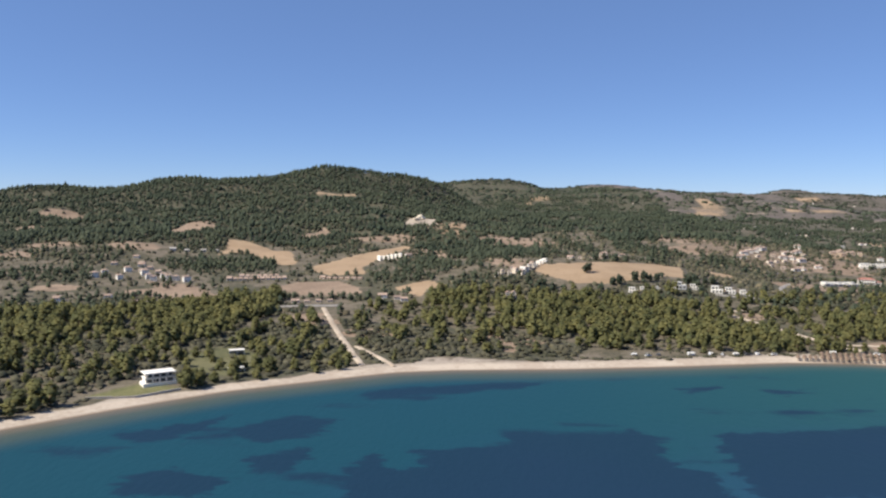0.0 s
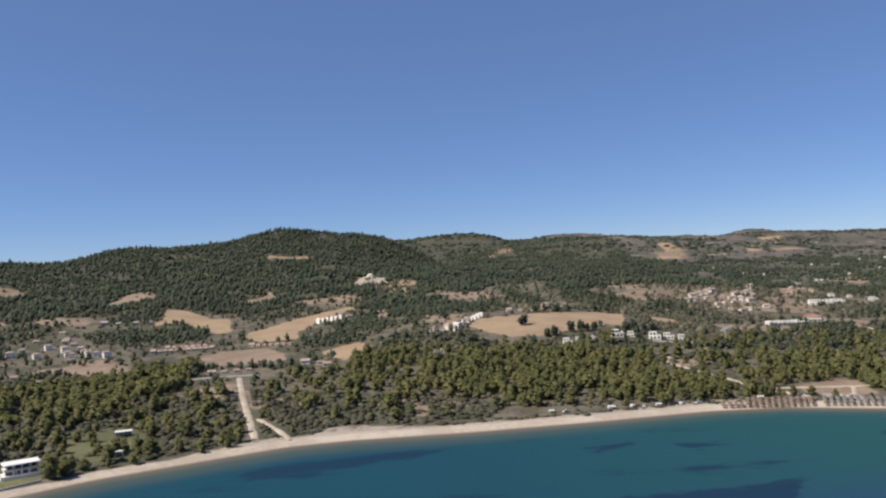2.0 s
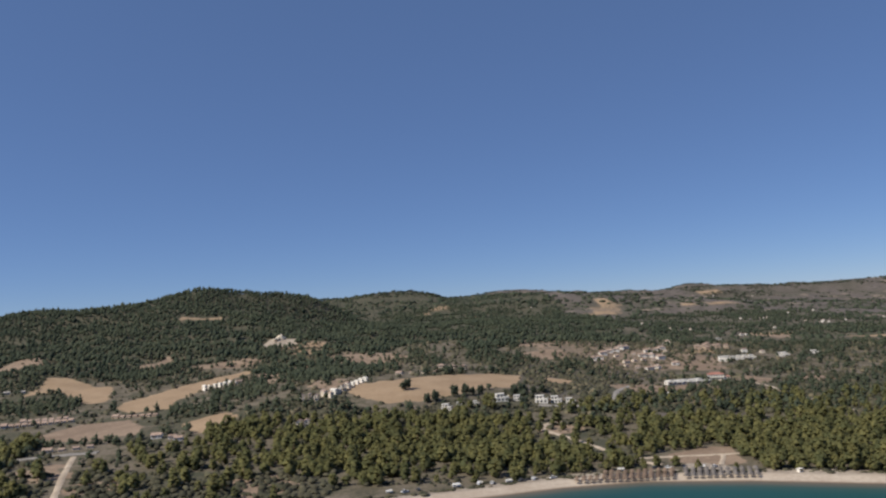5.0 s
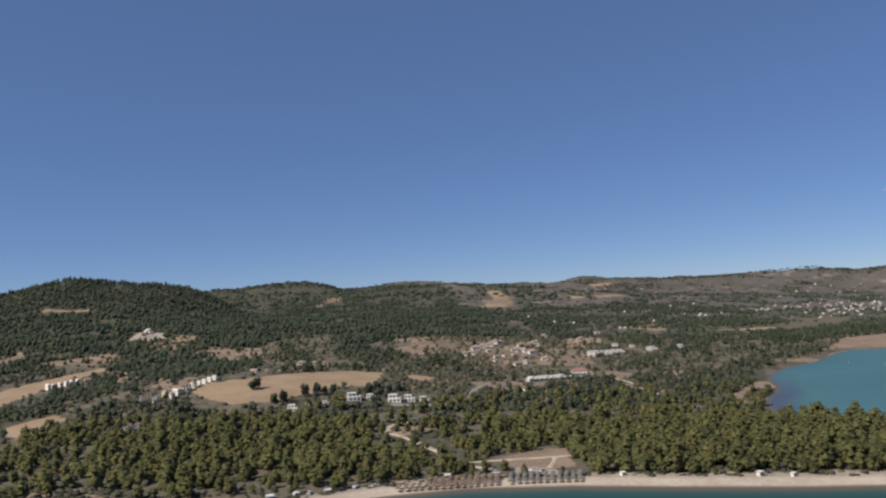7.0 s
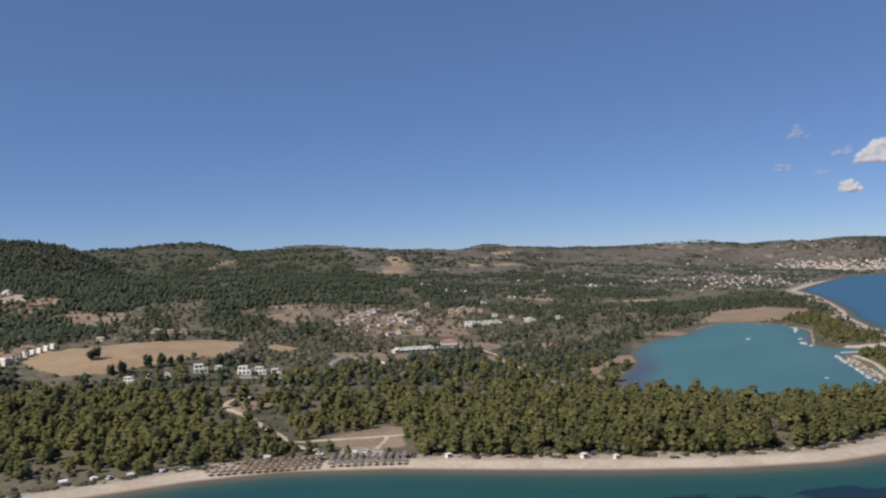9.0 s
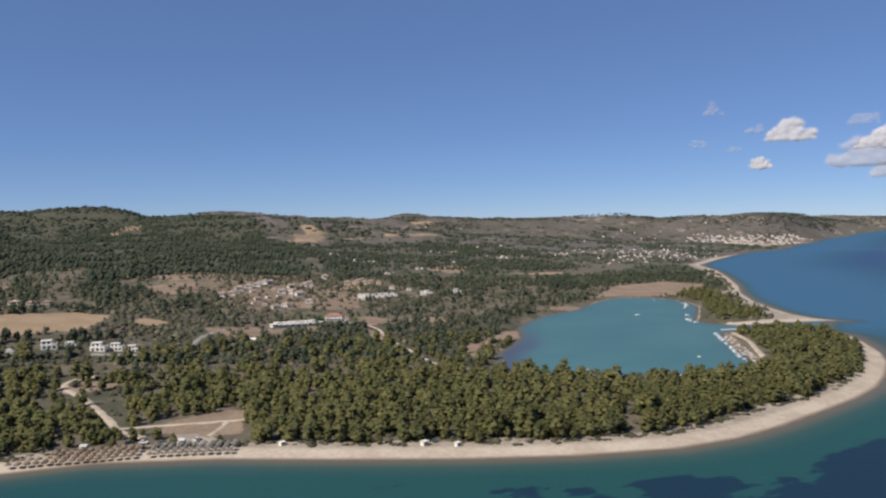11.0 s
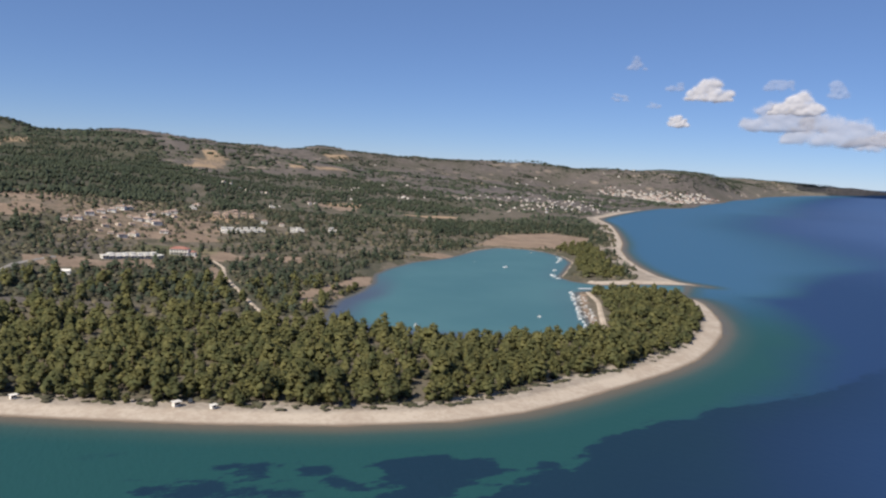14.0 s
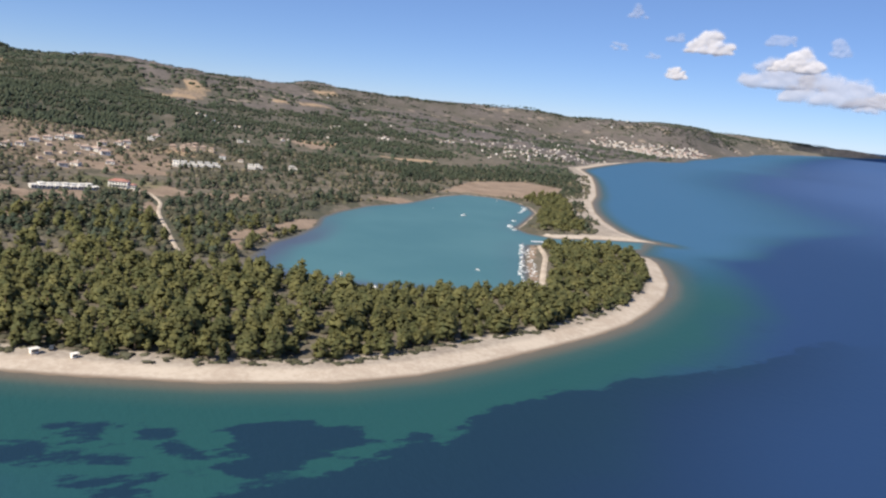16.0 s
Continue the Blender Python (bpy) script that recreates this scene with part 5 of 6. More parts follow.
def flat_villa(label, w=12.0, d=9.0, group="white villas", glazed=2.0):
    """A white cubic villa with a stepped upper floor and terraces."""
    ob = thing("villa", label, "villa", group)
    part("ground_floor", Solid().box(-w / 2, w / 2, -d / 2, d / 2, -1.5, 3.2).box(-w / 2 - 0.1, w / 2 + 0.1, -d / 2 - 0.1, d / 2 + 0.1, 3.2, 3.5), WHITE_WALL, ob)
    part("upper_floor", Solid().box(-w / 2 + 0.3, w * 0.15, -d / 2 + 1.8, d / 2 - 0.3, 3.5, 6.4).box(-w / 2 + 0.1, w * 0.15 + 0.2, -d / 2 + 1.2, d / 2 - 0.1, 6.4, 6.7), WHITE_WALL, ob)
    part("parapet", Solid().box(w * 0.15, w / 2, -d / 2, -d / 2 + 0.2, 3.5, 4.4).box(w / 2 - 0.2, w / 2, -d / 2 + 0.2, d / 2, 3.5, 4.4), WHITE_WALL, ob)
    part("pergola", Solid().box(w / 2, w / 2 + 3, -d / 2, d * 0.1, 2.5, 2.7).box(w / 2 + 2.7, w / 2 + 2.9, -d / 2 + 0.1, -d / 2 + 0.3, -1.5, 2.5).box(w / 2 + 2.7, w / 2 + 2.9, d * 0.1 - 0.3, d * 0.1 - 0.1, -1.5, 2.5), WOOD, ob, "brown timber pergola")
    windows(ob, [(-w * 0.28, -d / 2 - 0.01, 1.4, 0), (w * 0.02, -d / 2 - 0.01, 1.4, 0), (w * 0.32, -d / 2 - 0.01, 1.4, 0), (-w * 0.30, -d / 2 + 1.79, 4.9, 0), (-w * 0.02, -d / 2 + 1.79, 4.9, 0), (-w / 2 - 0.01, 0, 1.6, 90)], glazed, glazed)
    return ob


def row_house(label, wall=WHITE_WALL, roof=TERRACOTTA, w=5.0, d=9.0, h=6.2, group="row houses", balcony=True):
    """A narrow house of a row, its gable to the front, with a balcony."""
    ob = thing("row_house", label, "house", group)
    body = Solid().box(-w / 2, w / 2, -d / 2, d / 2, -2.0, h)
    for y, s in ((-d / 2, 0.12), (d / 2, -0.12)):
        body.add([(-w / 2, y, h), (w / 2, y, h), (0, y, h + w * 0.28), (-w / 2, y + s, h), (w / 2, y + s, h), (0, y + s, h + w * 0.28)], [(0, 1, 2), (5, 4, 3), (0, 2, 5, 3), (1, 4, 5, 2)])
    part("wall", body, wall, ob)
    top = Solid().gable(-d / 2 - 0.4, d / 2 + 0.4, -w / 2 - 0.25, w / 2 + 0.25, h + 0.1, w * 0.30)
    top.v = [(y, x, z) for x, y, z in top.v]
    top.f = [q[::-1] for q in top.f]
    part("roof", top, roof, ob)
    if balcony:
        part("balcony", Solid().box(-w / 2 + 0.2, w / 2 - 0.2, -d / 2 - 1.4, -d / 2, 2.9, 3.1).box(-w / 2 + 0.2, w / 2 - 0.2, -d / 2 - 1.4, -d / 2 - 1.25, 3.1, 4.0), wall, ob)
    windows(ob, [(0, -d / 2 - 0.01, 1.3, 0), (0, -d / 2 - 0.01, 4.3, 0)], 2.0, 2.0)
    windows(ob, [(-w / 2 - 0.01, 1.5, 4.2, 90), (w / 2 + 0.01, 1.5, 4.2, 90)], 1.0, 1.2)
    return ob


def unit(label):
    """A low white holiday unit with a flat roof and a shaded porch."""
    ob = thing("holiday_unit", label, "bungalow", "row of holiday units")
    part("wall", Solid().box(-2.6, 2.6, -2.6, 3.0, -1.2, 2.9), WHITE_WALL, ob)
    part("roof", Solid().box(-2.85, 2.85, -4.0, 3.25, 2.9, 3.15), WHITE_WALL, ob)
    post = Solid().box(-0.12, 0.12, -0.12, 0.12, -1.2, 2.9).mesh("post", WHITE_WALL)
    for x in (-2.5, 2.5):
        part("post", post, WHITE_WALL, ob).matrix_basis = pose(x, -3.7, 0)
    windows(ob, [(-1.2, -2.61, 1.3, 0), (1.2, -2.61, 1.1, 0), (-2.61, 0.5, 1.5, 90)], 1.3, 1.7)
    return ob


def block_frame(label):
    """A two-storey block with open ochre bays between piers."""
    ob = thing("apartment_block", label, "apartment block", "ochre blocks on the field's edge")
    part("floor_slab", Solid().box(-5, 5, -4.5, 4.5, -2, 0.1).box(-5, 5, -4.5, 4.5, 3.0, 3.25), OCHRE_WALL, ob)
    part("back_wall", Solid().box(-5, 5, 1.5, 4.2, 0.1, 3.0).box(-5, 5, 1.5, 4.2, 3.25, 6.2), OCHRE_WALL, ob)
    part("roof", Solid().hip(-5.4, 5.4, -4.9, 4.9, 6.45, 1.6), TERRACOTTA, ob)
    pier = Solid().box(-0.35, 0.35, -0.35, 0.35, -2, 6.2).mesh("pier", CREAM_WALL)
    for x in (-4.6, -1.6, 1.6, 4.6):
        part("pier", pier, CREAM_WALL, ob).matrix_basis = pose(x, -4.1, 0)
    part("balustrade", Solid().box(-4.9, 4.9, -4.45, -4.3, 3.25, 4.15), CREAM_WALL, ob)
    windows(ob, [(x, 1.49, z, 0) for x in (-3.1, 0, 3.1) for z in (1.3, 4.5)], 1.8, 2.0)
    return ob


def hotel(label):
    ob = thing("hotel", label, "hotel")
    part("wall", Solid().box(-10, 10, -5.5, 5.5, -1.5, 6.4).box(10, 17, -4, 4.5, -1.5, 3.4), WHITE_WALL, ob)
    part("roof", Solid().hip(-10.6, 10.6, -6.1, 6.1, 6.65, 2.4), RED_ROOF, ob)
    part("side_roof", Solid().hip(9.7, 17.5, -4.6, 5.0, 3.65, 1.3), RED_ROOF, ob)
    part("balcony", Solid().box(-9.8, 9.8, -7.0, -5.5, 3.0, 3.2).box(-9.8, 9.8, -7.0, -6.85, 3.2, 4.1), WHITE_WALL, ob)
    post = Solid().box(-0.15, 0.15, -0.15, 0.15, -1.5, 3.0).mesh("post", WHITE_WALL)
    for x in (-9.5, -4.8, 0, 4.8, 9.5):
        part("post", post, WHITE_WALL, ob).matrix_basis = pose(x, -6.8, 0)
    windows(ob, [(x, -5.51, z, 0) for x in (-7.5, -4.5, -1.5, 1.5, 4.5, 7.5) for z in (1.3, 4.6)] + [(-10.01, y, z, 90) for y in (-2.5, 2.5) for z in (1.5, 4.6)] + [(12.5, -4.01, 1.4, 0), (15, -4.01, 1.4, 0)], 1.4, 1.8)
    return ob


def beach_house():
    """The two-storey white modern house above the lawn."""
    ob = thing("beach_house", "modern white two-storey house with a flat overhanging roof above the lawn", "house")
    part("plinth", Solid().box(-10.5, 10.5, -7.5, 6, -2, 0.5), WHITE_WALL, ob)
    part("ground_floor", Solid().box(-9, 9.5, -3.0, 5.5, 0.5, 3.6), WHITE_WALL, ob)
    part("balcony_slab", Solid().box(-10, 10, -5.6, 5.8, 3.6, 4.0), WHITE_WALL, ob)
    # grey instead of white here paints the shade under the roof overhang
    part("upper_floor", Solid().box(-8.2, 9.2, -2.6, 5.3, 4.0, 7.0), CONCRETE, ob, "grey upper storey set back under the roof, its shade painted in")
    part("roof", Solid().box(-10.2, 10.4, -5.4, 6.0, 7.0, 7.45).box(-9.8, 10.0, -5.0, 5.6, 7.45, 7.6), WHITE_WALL, ob)
    post = Solid().box(-0.18, 0.18, -0.18, 0.18, 4.0, 7.0).mesh("column", WHITE_WALL)
    for x in (-9.7, -5.0, 0, 5.0, 9.8):
        part("column", post, WHITE_WALL, ob).matrix_basis = pose(x, -5.0, 0)
    low = Solid().box(-0.18, 0.18, -0.18, 0.18, 0.5, 3.6).mesh("column", WHITE_WALL)
    for x in (-9.7, -3.3, 3.3, 9.7):
        part("column", low, WHITE_WALL, ob).matrix_basis = pose(x, -5.2, 0)
    part("balcony_rail", Solid().box(-9.9, 9.9, -5.55, -5.45, 4.0, 4.95), METAL, ob, "grey metal balcony rail")
    windows(ob, [(x, -3.01, 2.0, 0) for x in (-6.8, -2.3, 2.3, 6.8)], 3.6, 2.6)
    windows(ob, [(x, -2.61, 5.4, 0) for x in (-6.0, -1.8, 2.4, 6.6)], 3.2, 2.4)
    part("terrace_wall", Solid().box(-12.0, 10.5, -8.2, -7.9, -2, 1.4).box(-12.0, -11.7, -7.9, 2, -2, 1.4), WHITE_WALL, ob)
    part("pool_deck", Solid().box(-11.7, 10.5, -7.9, -7.5, -1.5, 0.45), STONE, ob)
    return ob


def note(spots, room):
    HOUSE_SPOTS.extend((x, y, room) for x, y, *_ in spots)
    return spots


def near(points, turn, size=1.0, seed=0, swing=8, room=9):
    """Spots at the given points, each turned and sized a little differently."""
    r = random.Random(seed)
    return note([(x, y, turn + r.uniform(-swing, swing), size * r.uniform(0.9, 1.1)) for x, y in points], room)


def along(ax, ay, bx, by, count, turn, size=1.0, room=7):
    return note([(ax + (bx - ax) * k / max(1, count - 1), ay + (by - ay) * k / max(1, count - 1), turn, size) for k in range(count)], room)


house = beach_house()
HOUSE_SPOTS.append((-149, 400, 12))
house.matrix_basis = pose(-150, 401, 2.5, 0, 0, 34) @ Matrix.Diagonal((0.76, 0.85, 0.74, 1))

place_all(flat_villa, near([(161, 693), (172, 704), (186, 709)], -12, 0.62, 1), label="small white cubic villa with flat roofs among pines")
place_all(flat_villa, near([(209, 720), (223, 722)], -8, 0.8, 2), label="white two-storey cubic villa with terraces behind the pines")
place_all(flat_villa, near([(241, 714), (253, 714), (264, 709)], -15, 0.85, 3, 4), label="white cubic villa with flat roofs beside the grey road")
place_all(row_house, along(70, 750, 96, 797, 8, 45, 0.72), label="narrow white row house beside the golden field", roof=WHITE_WALL, w=3.6)
place_all(row_house, near([(44, 739), (50, 746), (56, 738), (62, 748), (68, 741), (73, 752), (60, 757), (78, 762), (81, 772)], 10, 0.85, 4, 25, 6), label="cream gabled house with terracotta roof in a hillside cluster", wall=CREAM_WALL, group="hillside cluster")
place_all(row_house, near([(49, 662), (54, 666)], -5, 0.8, 5), label="cream gabled house half hidden by pines", wall=CREAM_WALL, group="hillside cluster")
place_all(row_house, along(-84, 966, -60, 985, 6, 35, 0.85), label="white row house standing on the brown slope", roof=WHITE_WALL, w=3.0)
place_all(cottage, near([(-50, 985)], 20, 0.8, 6), label="small white house on the brown slope", chimney=False)
place_all(block_frame, near([(172, 884), (184, 893), (196, 900)], -18, 0.9, 7, 3, 8), label="ochre apartment block with open bays and tiled roof")
place_all(cottage, near([(128, 838), (140, 846), (152, 850), (164, 858)], -20, 0.6, 8), label="low cream house along the field's upper edge", wall=CREAM_WALL, chimney=False)
place_all(hotel, note([(450, 856, -22, 0.82)], 16), label="white two-storey hotel with a red tiled roof")
place_all(unit, along(382, 806, 428, 826, 9, 18, 0.95, 7), label="low white holiday unit with a flat roof and porch")
place_all(unit, along(388, 820, 424, 838, 7, 18, 0.95, 7), label="low white holiday unit in the second row")
place_all(cottage, near([(350, 729)], -10, 0.7, 9), label="small white hut on the scrub slope", chimney=False, roof=WHITE_WALL)
place_all(cottage, near([(362, 1000), (374, 1011), (387, 1043), (400, 1059), (412, 1070), (424, 1090), (433, 1097), (454, 1071), (473, 1089), (484, 1104), (435, 1036), (445, 1035), (453, 1022), (454, 977), (421, 948), (409, 936), (531, 1212)], -15, 1.0, 10, 25), label="white village house with terracotta roof on the dry slope", hip=True)
place_all(cottage, near([(398, 985), (412, 1000), (426, 1008), (440, 1010), (400, 1030), (428, 1050), (400, 950), (390, 960), (480, 1076)], 10, 0.75, 11, 30), label="cream village house with gabled terracotta roof", wall=CREAM_WALL)
place_all(cottage, near([(536, 1110), (548, 1106), (551, 1127), (560, 1142), (572, 1164), (577, 1138), (587, 1136), (563, 1122)], -10, 0.85, 12, 20), label="ochre terraced house with tiled roof", wall=OCHRE_WALL, hip=True, floors=2)
place_all(flat_villa, near([(524, 1004), (533, 1010), (542, 1013), (551, 1017), (560, 1020), (569, 1022), (612, 1034), (621, 1039)], -12, 0.85, 13, 6), label="large white flat-roofed building in the plain", glazed=1.1)
place_all(flat_villa, near([(667, 1051), (681, 1375), (520, 1174)], -12, 0.8, 14, 10), label="white flat-roofed house beside the plain's trees")
place_all(cottage, near([(-359, 800), (-357, 820), (-331, 794), (-343, 845), (-319, 829), (-296, 792), (-293, 812), (-275, 796), (-262, 789), (-305, 803), (-284, 800)], 20, 0.9, 15, 25), label="white house with terracotta roof in the western village", floors=2, hip=True)
place_all(cottage, near([(-344, 887), (-328, 870), (-376, 890), (-372, 944), (-350, 905), (-310, 845), (-330, 850)], 15, 0.85, 16, 25), label="cream house with terracotta roof in the western village", wall=CREAM_WALL)
place_all(cottage, near([(-348, 1001), (-330, 999), (-310, 1003), (-296, 1010)], 15, 0.8, 17), label="grey unrendered house below the forest", wall=CONCRETE, roof=CONCRETE, chimney=False)
place_all(cottage, along(-222, 800, -168, 808, 11, 8, 0.8), label="terraced house with terracotta roof in a long row", wall=CREAM_WALL, w=6.2, d=9.0, chimney=False, group="long terracotta row")
place_all(cottage, along(-215, 822, -180, 828, 7, 8, 0.75), label="terraced house with terracotta roof in the upper row", wall=CREAM_WALL, w=6.2, d=9.0, chimney=False, group="long terracotta row")
place_all(cottage, along(-128, 806, -88, 786, 7, -20, 0.7), label="low terracotta-roofed house below the golden slope", wall=OCHRE_WALL, chimney=False)
place_all(cottage, near([(-57, 674), (-44, 668), (-38, 660)], 5, 0.8, 18), label="small white house with pale roof above the pines", chimney=False)
place_all(cottage, along(-128, 656, -100, 660, 4, 5, 0.7), label="low house with terracotta roof beside the road end", chimney=False, wall=CREAM_WALL)
place_all(cottage, near([(-329, 663), (-295, 682), (-230, 640), (-262, 655)], 10, 0.8, 19), label="white house among the western pines", floors=1)


def outcrop():
    """A pale bare rock face standing up from the old quarry."""
    r = np.random.RandomState(4)
    ob = thing("rock_outcrop", "pale bare rock face above the hillside terraces", "rock")
    verts, faces = [], []
    for k, (x, y, size, tall) in enumerate(((0, 0, 9, 1.0), (-8, -3, 8, 0.55), (7, -2, 6, 0.6), (-16, -6, 7, 0.35), (2, -6, 6, 0.4))):
        verts.append(clump(r, np.array([x, y, size * 0.15]), size, tall, 0.3))
        faces.append(ICO_F + 12 * k)
    part("rock", mesh_np("rock", np.concatenate(verts), np.concatenate(faces), [PALE_ROCK]), PALE_ROCK, ob)
    ob.matrix_basis = upright(-46, 1362, 10, 0.66, 1.35)


outcrop()


def town_house(label, wall, roof, hip):
    ob = thing("town_house", label, "house", "houses of the far town")
    part("wall", Solid().box(-5.5, 5.5, -4.5, 4.5, -3, 6.2), wall, ob)
    part("roof", Solid().hip(-6, 6, -5, 5, 6.4, 2.2) if hip else Solid().box(-5.8, 5.8, -4.8, 4.8, 6.2, 6.6), roof, ob)
    return ob


def town():
    r = random.Random(77)
    kinds = [("white town house with terracotta roof", WHITE_WALL, TERRACOTTA, True), ("white flat-roofed town house", WHITE_WALL, WHITE_WALL, False),
             ("cream town house with terracotta roof", CREAM_WALL, TERRACOTTA, True)]
    spots = [[], [], []]
    # suburbs: x, y, spread, how many; then the town by the far bay
    for cx, cy, wide, count in ((1105, 1790, 25, 5), (1230, 1846, 40, 6), (1311, 1840, 45, 7), (1377, 1860, 45, 8), (1430, 1810, 40, 7), (1294, 1590, 25, 4), (1348, 1620, 30, 4), (1460, 1720, 45, 10), (1565, 1800, 55, 9), (1490, 1690, 40, 8),
                                (1400, 1680, 60, 18), (1530, 1740, 70, 24), (1640, 1830, 80, 26), (1500, 1880, 90, 14), (1790, 1990, 70, 10), (1850, 2300, 120, 12), (2400, 2900, 150, 8), (2700, 3040, 150, 6), (1030, 1950, 25, 6), (725, 1670, 15, 3), (680, 1770, 15, 3),
                                (1734, 2190, 60, 4), (1875, 2088, 60, 6), (2170, 2890, 30, 5), (610, 1095, 20, 3), (1250, 2050, 140, 4)):
        for _ in range(count):
            x, y = cx + r.gauss(0, wide), cy + r.gauss(0, wide * 0.7)
            if float(shore_distance(np.array([x]), np.array([y]), LAND)[0]) > 25:
                spots[r.choice((0, 0, 0, 1, 2))].append((x, y, r.uniform(-50, 20), r.uniform(0.42, 0.72)))
    extra = []
    while len(extra) < 420:
        x = 2400 + 2700 * r.random() ** 1.7
        y = r.uniform(2300, 4250)
        if inside(np.array([x]), np.array([y]), TOWN)[0] and (r.random() < 0.35 or float(shore_distance(np.array([x]), np.array([y]), LAND)[0]) < 240):
            label, wall, roof, hip = r.choice((kinds[0], kinds[0], kinds[2], kinds[1], ("", WHITE_WALL, RED_ROOF, True)))
            extra.append((wall, roof, hip, (x, y, r.uniform(-50, 20), r.uniform(0.45, 0.8))))
    for (label, wall, roof, hip), where in zip(kinds, spots):
        where.sort(key=lambda q: q[0] + q[1])
        extra += [(wall, roof, hip, q) for q in where[95:]]
        del where[95:]
        HOUSE_SPOTS.extend((x, y, 7) for x, y, *_ in where)
        place_all(town_house, where, label=label, wall=wall, roof=roof, hip=hip)
    # the rest of the town, past the nearer houses
    shapes = {}
    for wall, roof, hip, q in extra:
        m = upright(*q)
        for mat, s in ((wall, Solid().box(-5.5, 5.5, -4.5, 4.5, -3, 6.2)), (roof, Solid().hip(-6, 6, -5, 5, 6.4, 2.2) if hip else Solid().box(-5.8, 5.8, -4.8, 4.8, 6.2, 6.6))):
            shapes.setdefault(mat.name, (mat, Solid()))[1].add([m @ Vector(p) for p in s.v], s.f)
    rest = tagged(new("far_town"), "crowded white and cream houses with terracotta roofs far along the bay", "town", kind="stuff")
    for mat, s in shapes.values():
        part("houses", s, mat, rest)
    # lone houses on the far slopes
    lone = [(x, y, r.uniform(0, 90), r.uniform(0.6, 0.95)) for x, y in ((703, 1829), (716, 1822), (722, 1706), (731, 1712), (706, 1421), (800, 1544), (812, 1550), (931, 1670), (1068, 1974), (1055, 1966), (1015, 1887),
                                                                        (1115, 1803), (584, 2513), (646, 2308), (1445, 3371), (1516, 3326), (1652, 3254), (725, 1100), (673, 1067))]
    HOUSE_SPOTS.extend((x, y, 10) for x, y, *_ in lone)
    place_all(town_house, lone, label="lone white house on the distant slopes", wall=WHITE_WALL, roof=TERRACOTTA, hip=True)


town()

# ---- the beach and the harbour ----
def umbrella(label, thatch, group):
    """A beach umbrella: a pole, a shaggy thatched cone and its cap."""
    ob = thing("beach_umbrella", label, "umbrella", group)
    part("pole", Solid().tube((0, 0, -0.4), (0, 0, 2.5), 0.05, 0.045, 6), WOOD, ob)
    r = random.Random(5)
    rings = []
    for radius, z in ((1.45, 1.85), (1.25, 2.12), (0.8, 2.42), (0.3, 2.72), (0.08, 2.85)):
        rings.append([(radius * math.cos(6.2832 * i / 14) * r.uniform(0.93, 1.07), radius * math.sin(6.2832 * i / 14) * r.uniform(0.93, 1.07), z + r.uniform(-0.05, 0.03)) for i in range(14)])
    part("canopy", Solid().loft(rings), thatch, ob)
    part("cap", Solid().tube((0, 0, 2.78), (0, 0, 2.95), 0.14, 0.04, 6), thatch, ob)
    return ob


def beach_rows():
    r = random.Random(3)
    a, b = Vector((209, 474)), Vector((297, 455))
    run = (b - a).normalized()
    inland = Vector((-run.y, run.x)) * -1 if run.x < 0 else Vector((-run.y, run.x))
    brown, grey = [], []
    columns = 27
    for k in range(columns):
        p = a + (b - a) * (k / (columns - 1)) + run * r.uniform(-0.2, 0.2)
        bow = 3.5 * math.sin(math.pi * k / (columns - 1))
        for row in range(4 if k > 3 else 2):
            q = p + inland * (row * 3.3 + bow - 1.5 + r.uniform(-0.2, 0.2)) + run * row * 0.55
            if k == 15:
                continue
            (brown if k < 15 else grey).append((q.x, q.y, r.uniform(0, 90), r.uniform(0.95, 1.06)))
    place_all(umbrella, brown, label="brown thatched beach umbrella in close rows", thatch=THATCH, group="brown umbrella rows")
    place_all(umbrella, grey, label="grey thatched beach umbrella in close rows", thatch=THATCH_GREY, group="grey umbrella rows")


def wheel_meshes(radius, wide):
    tyre = Solid().loft([[(s * wide, radius * k * math.cos(6.2832 * i / 12), radius * k * math.sin(6.2832 * i / 12)) for i in range(12)] for s, k in ((-0.5, 0.85), (-0.35, 1), (0.35, 1), (0.5, 0.85))]).mesh("tyre", RUBBER)
    rim = Solid().tube((-wide * 0.54, 0, 0), (wide * 0.54, 0, 0), radius * 0.55, radius * 0.55, 10).mesh("rim", METAL)
    return tyre, rim


def wheels(ob, spots, radius=0.32, wide=0.2):
    tyre, rim = wheel_meshes(radius, wide)
    for x, y in spots:
        hub = part("wheel", tyre, RUBBER, ob)
        hub.matrix_basis = pose(x, y, radius)
        part("rim", rim, METAL, hub)


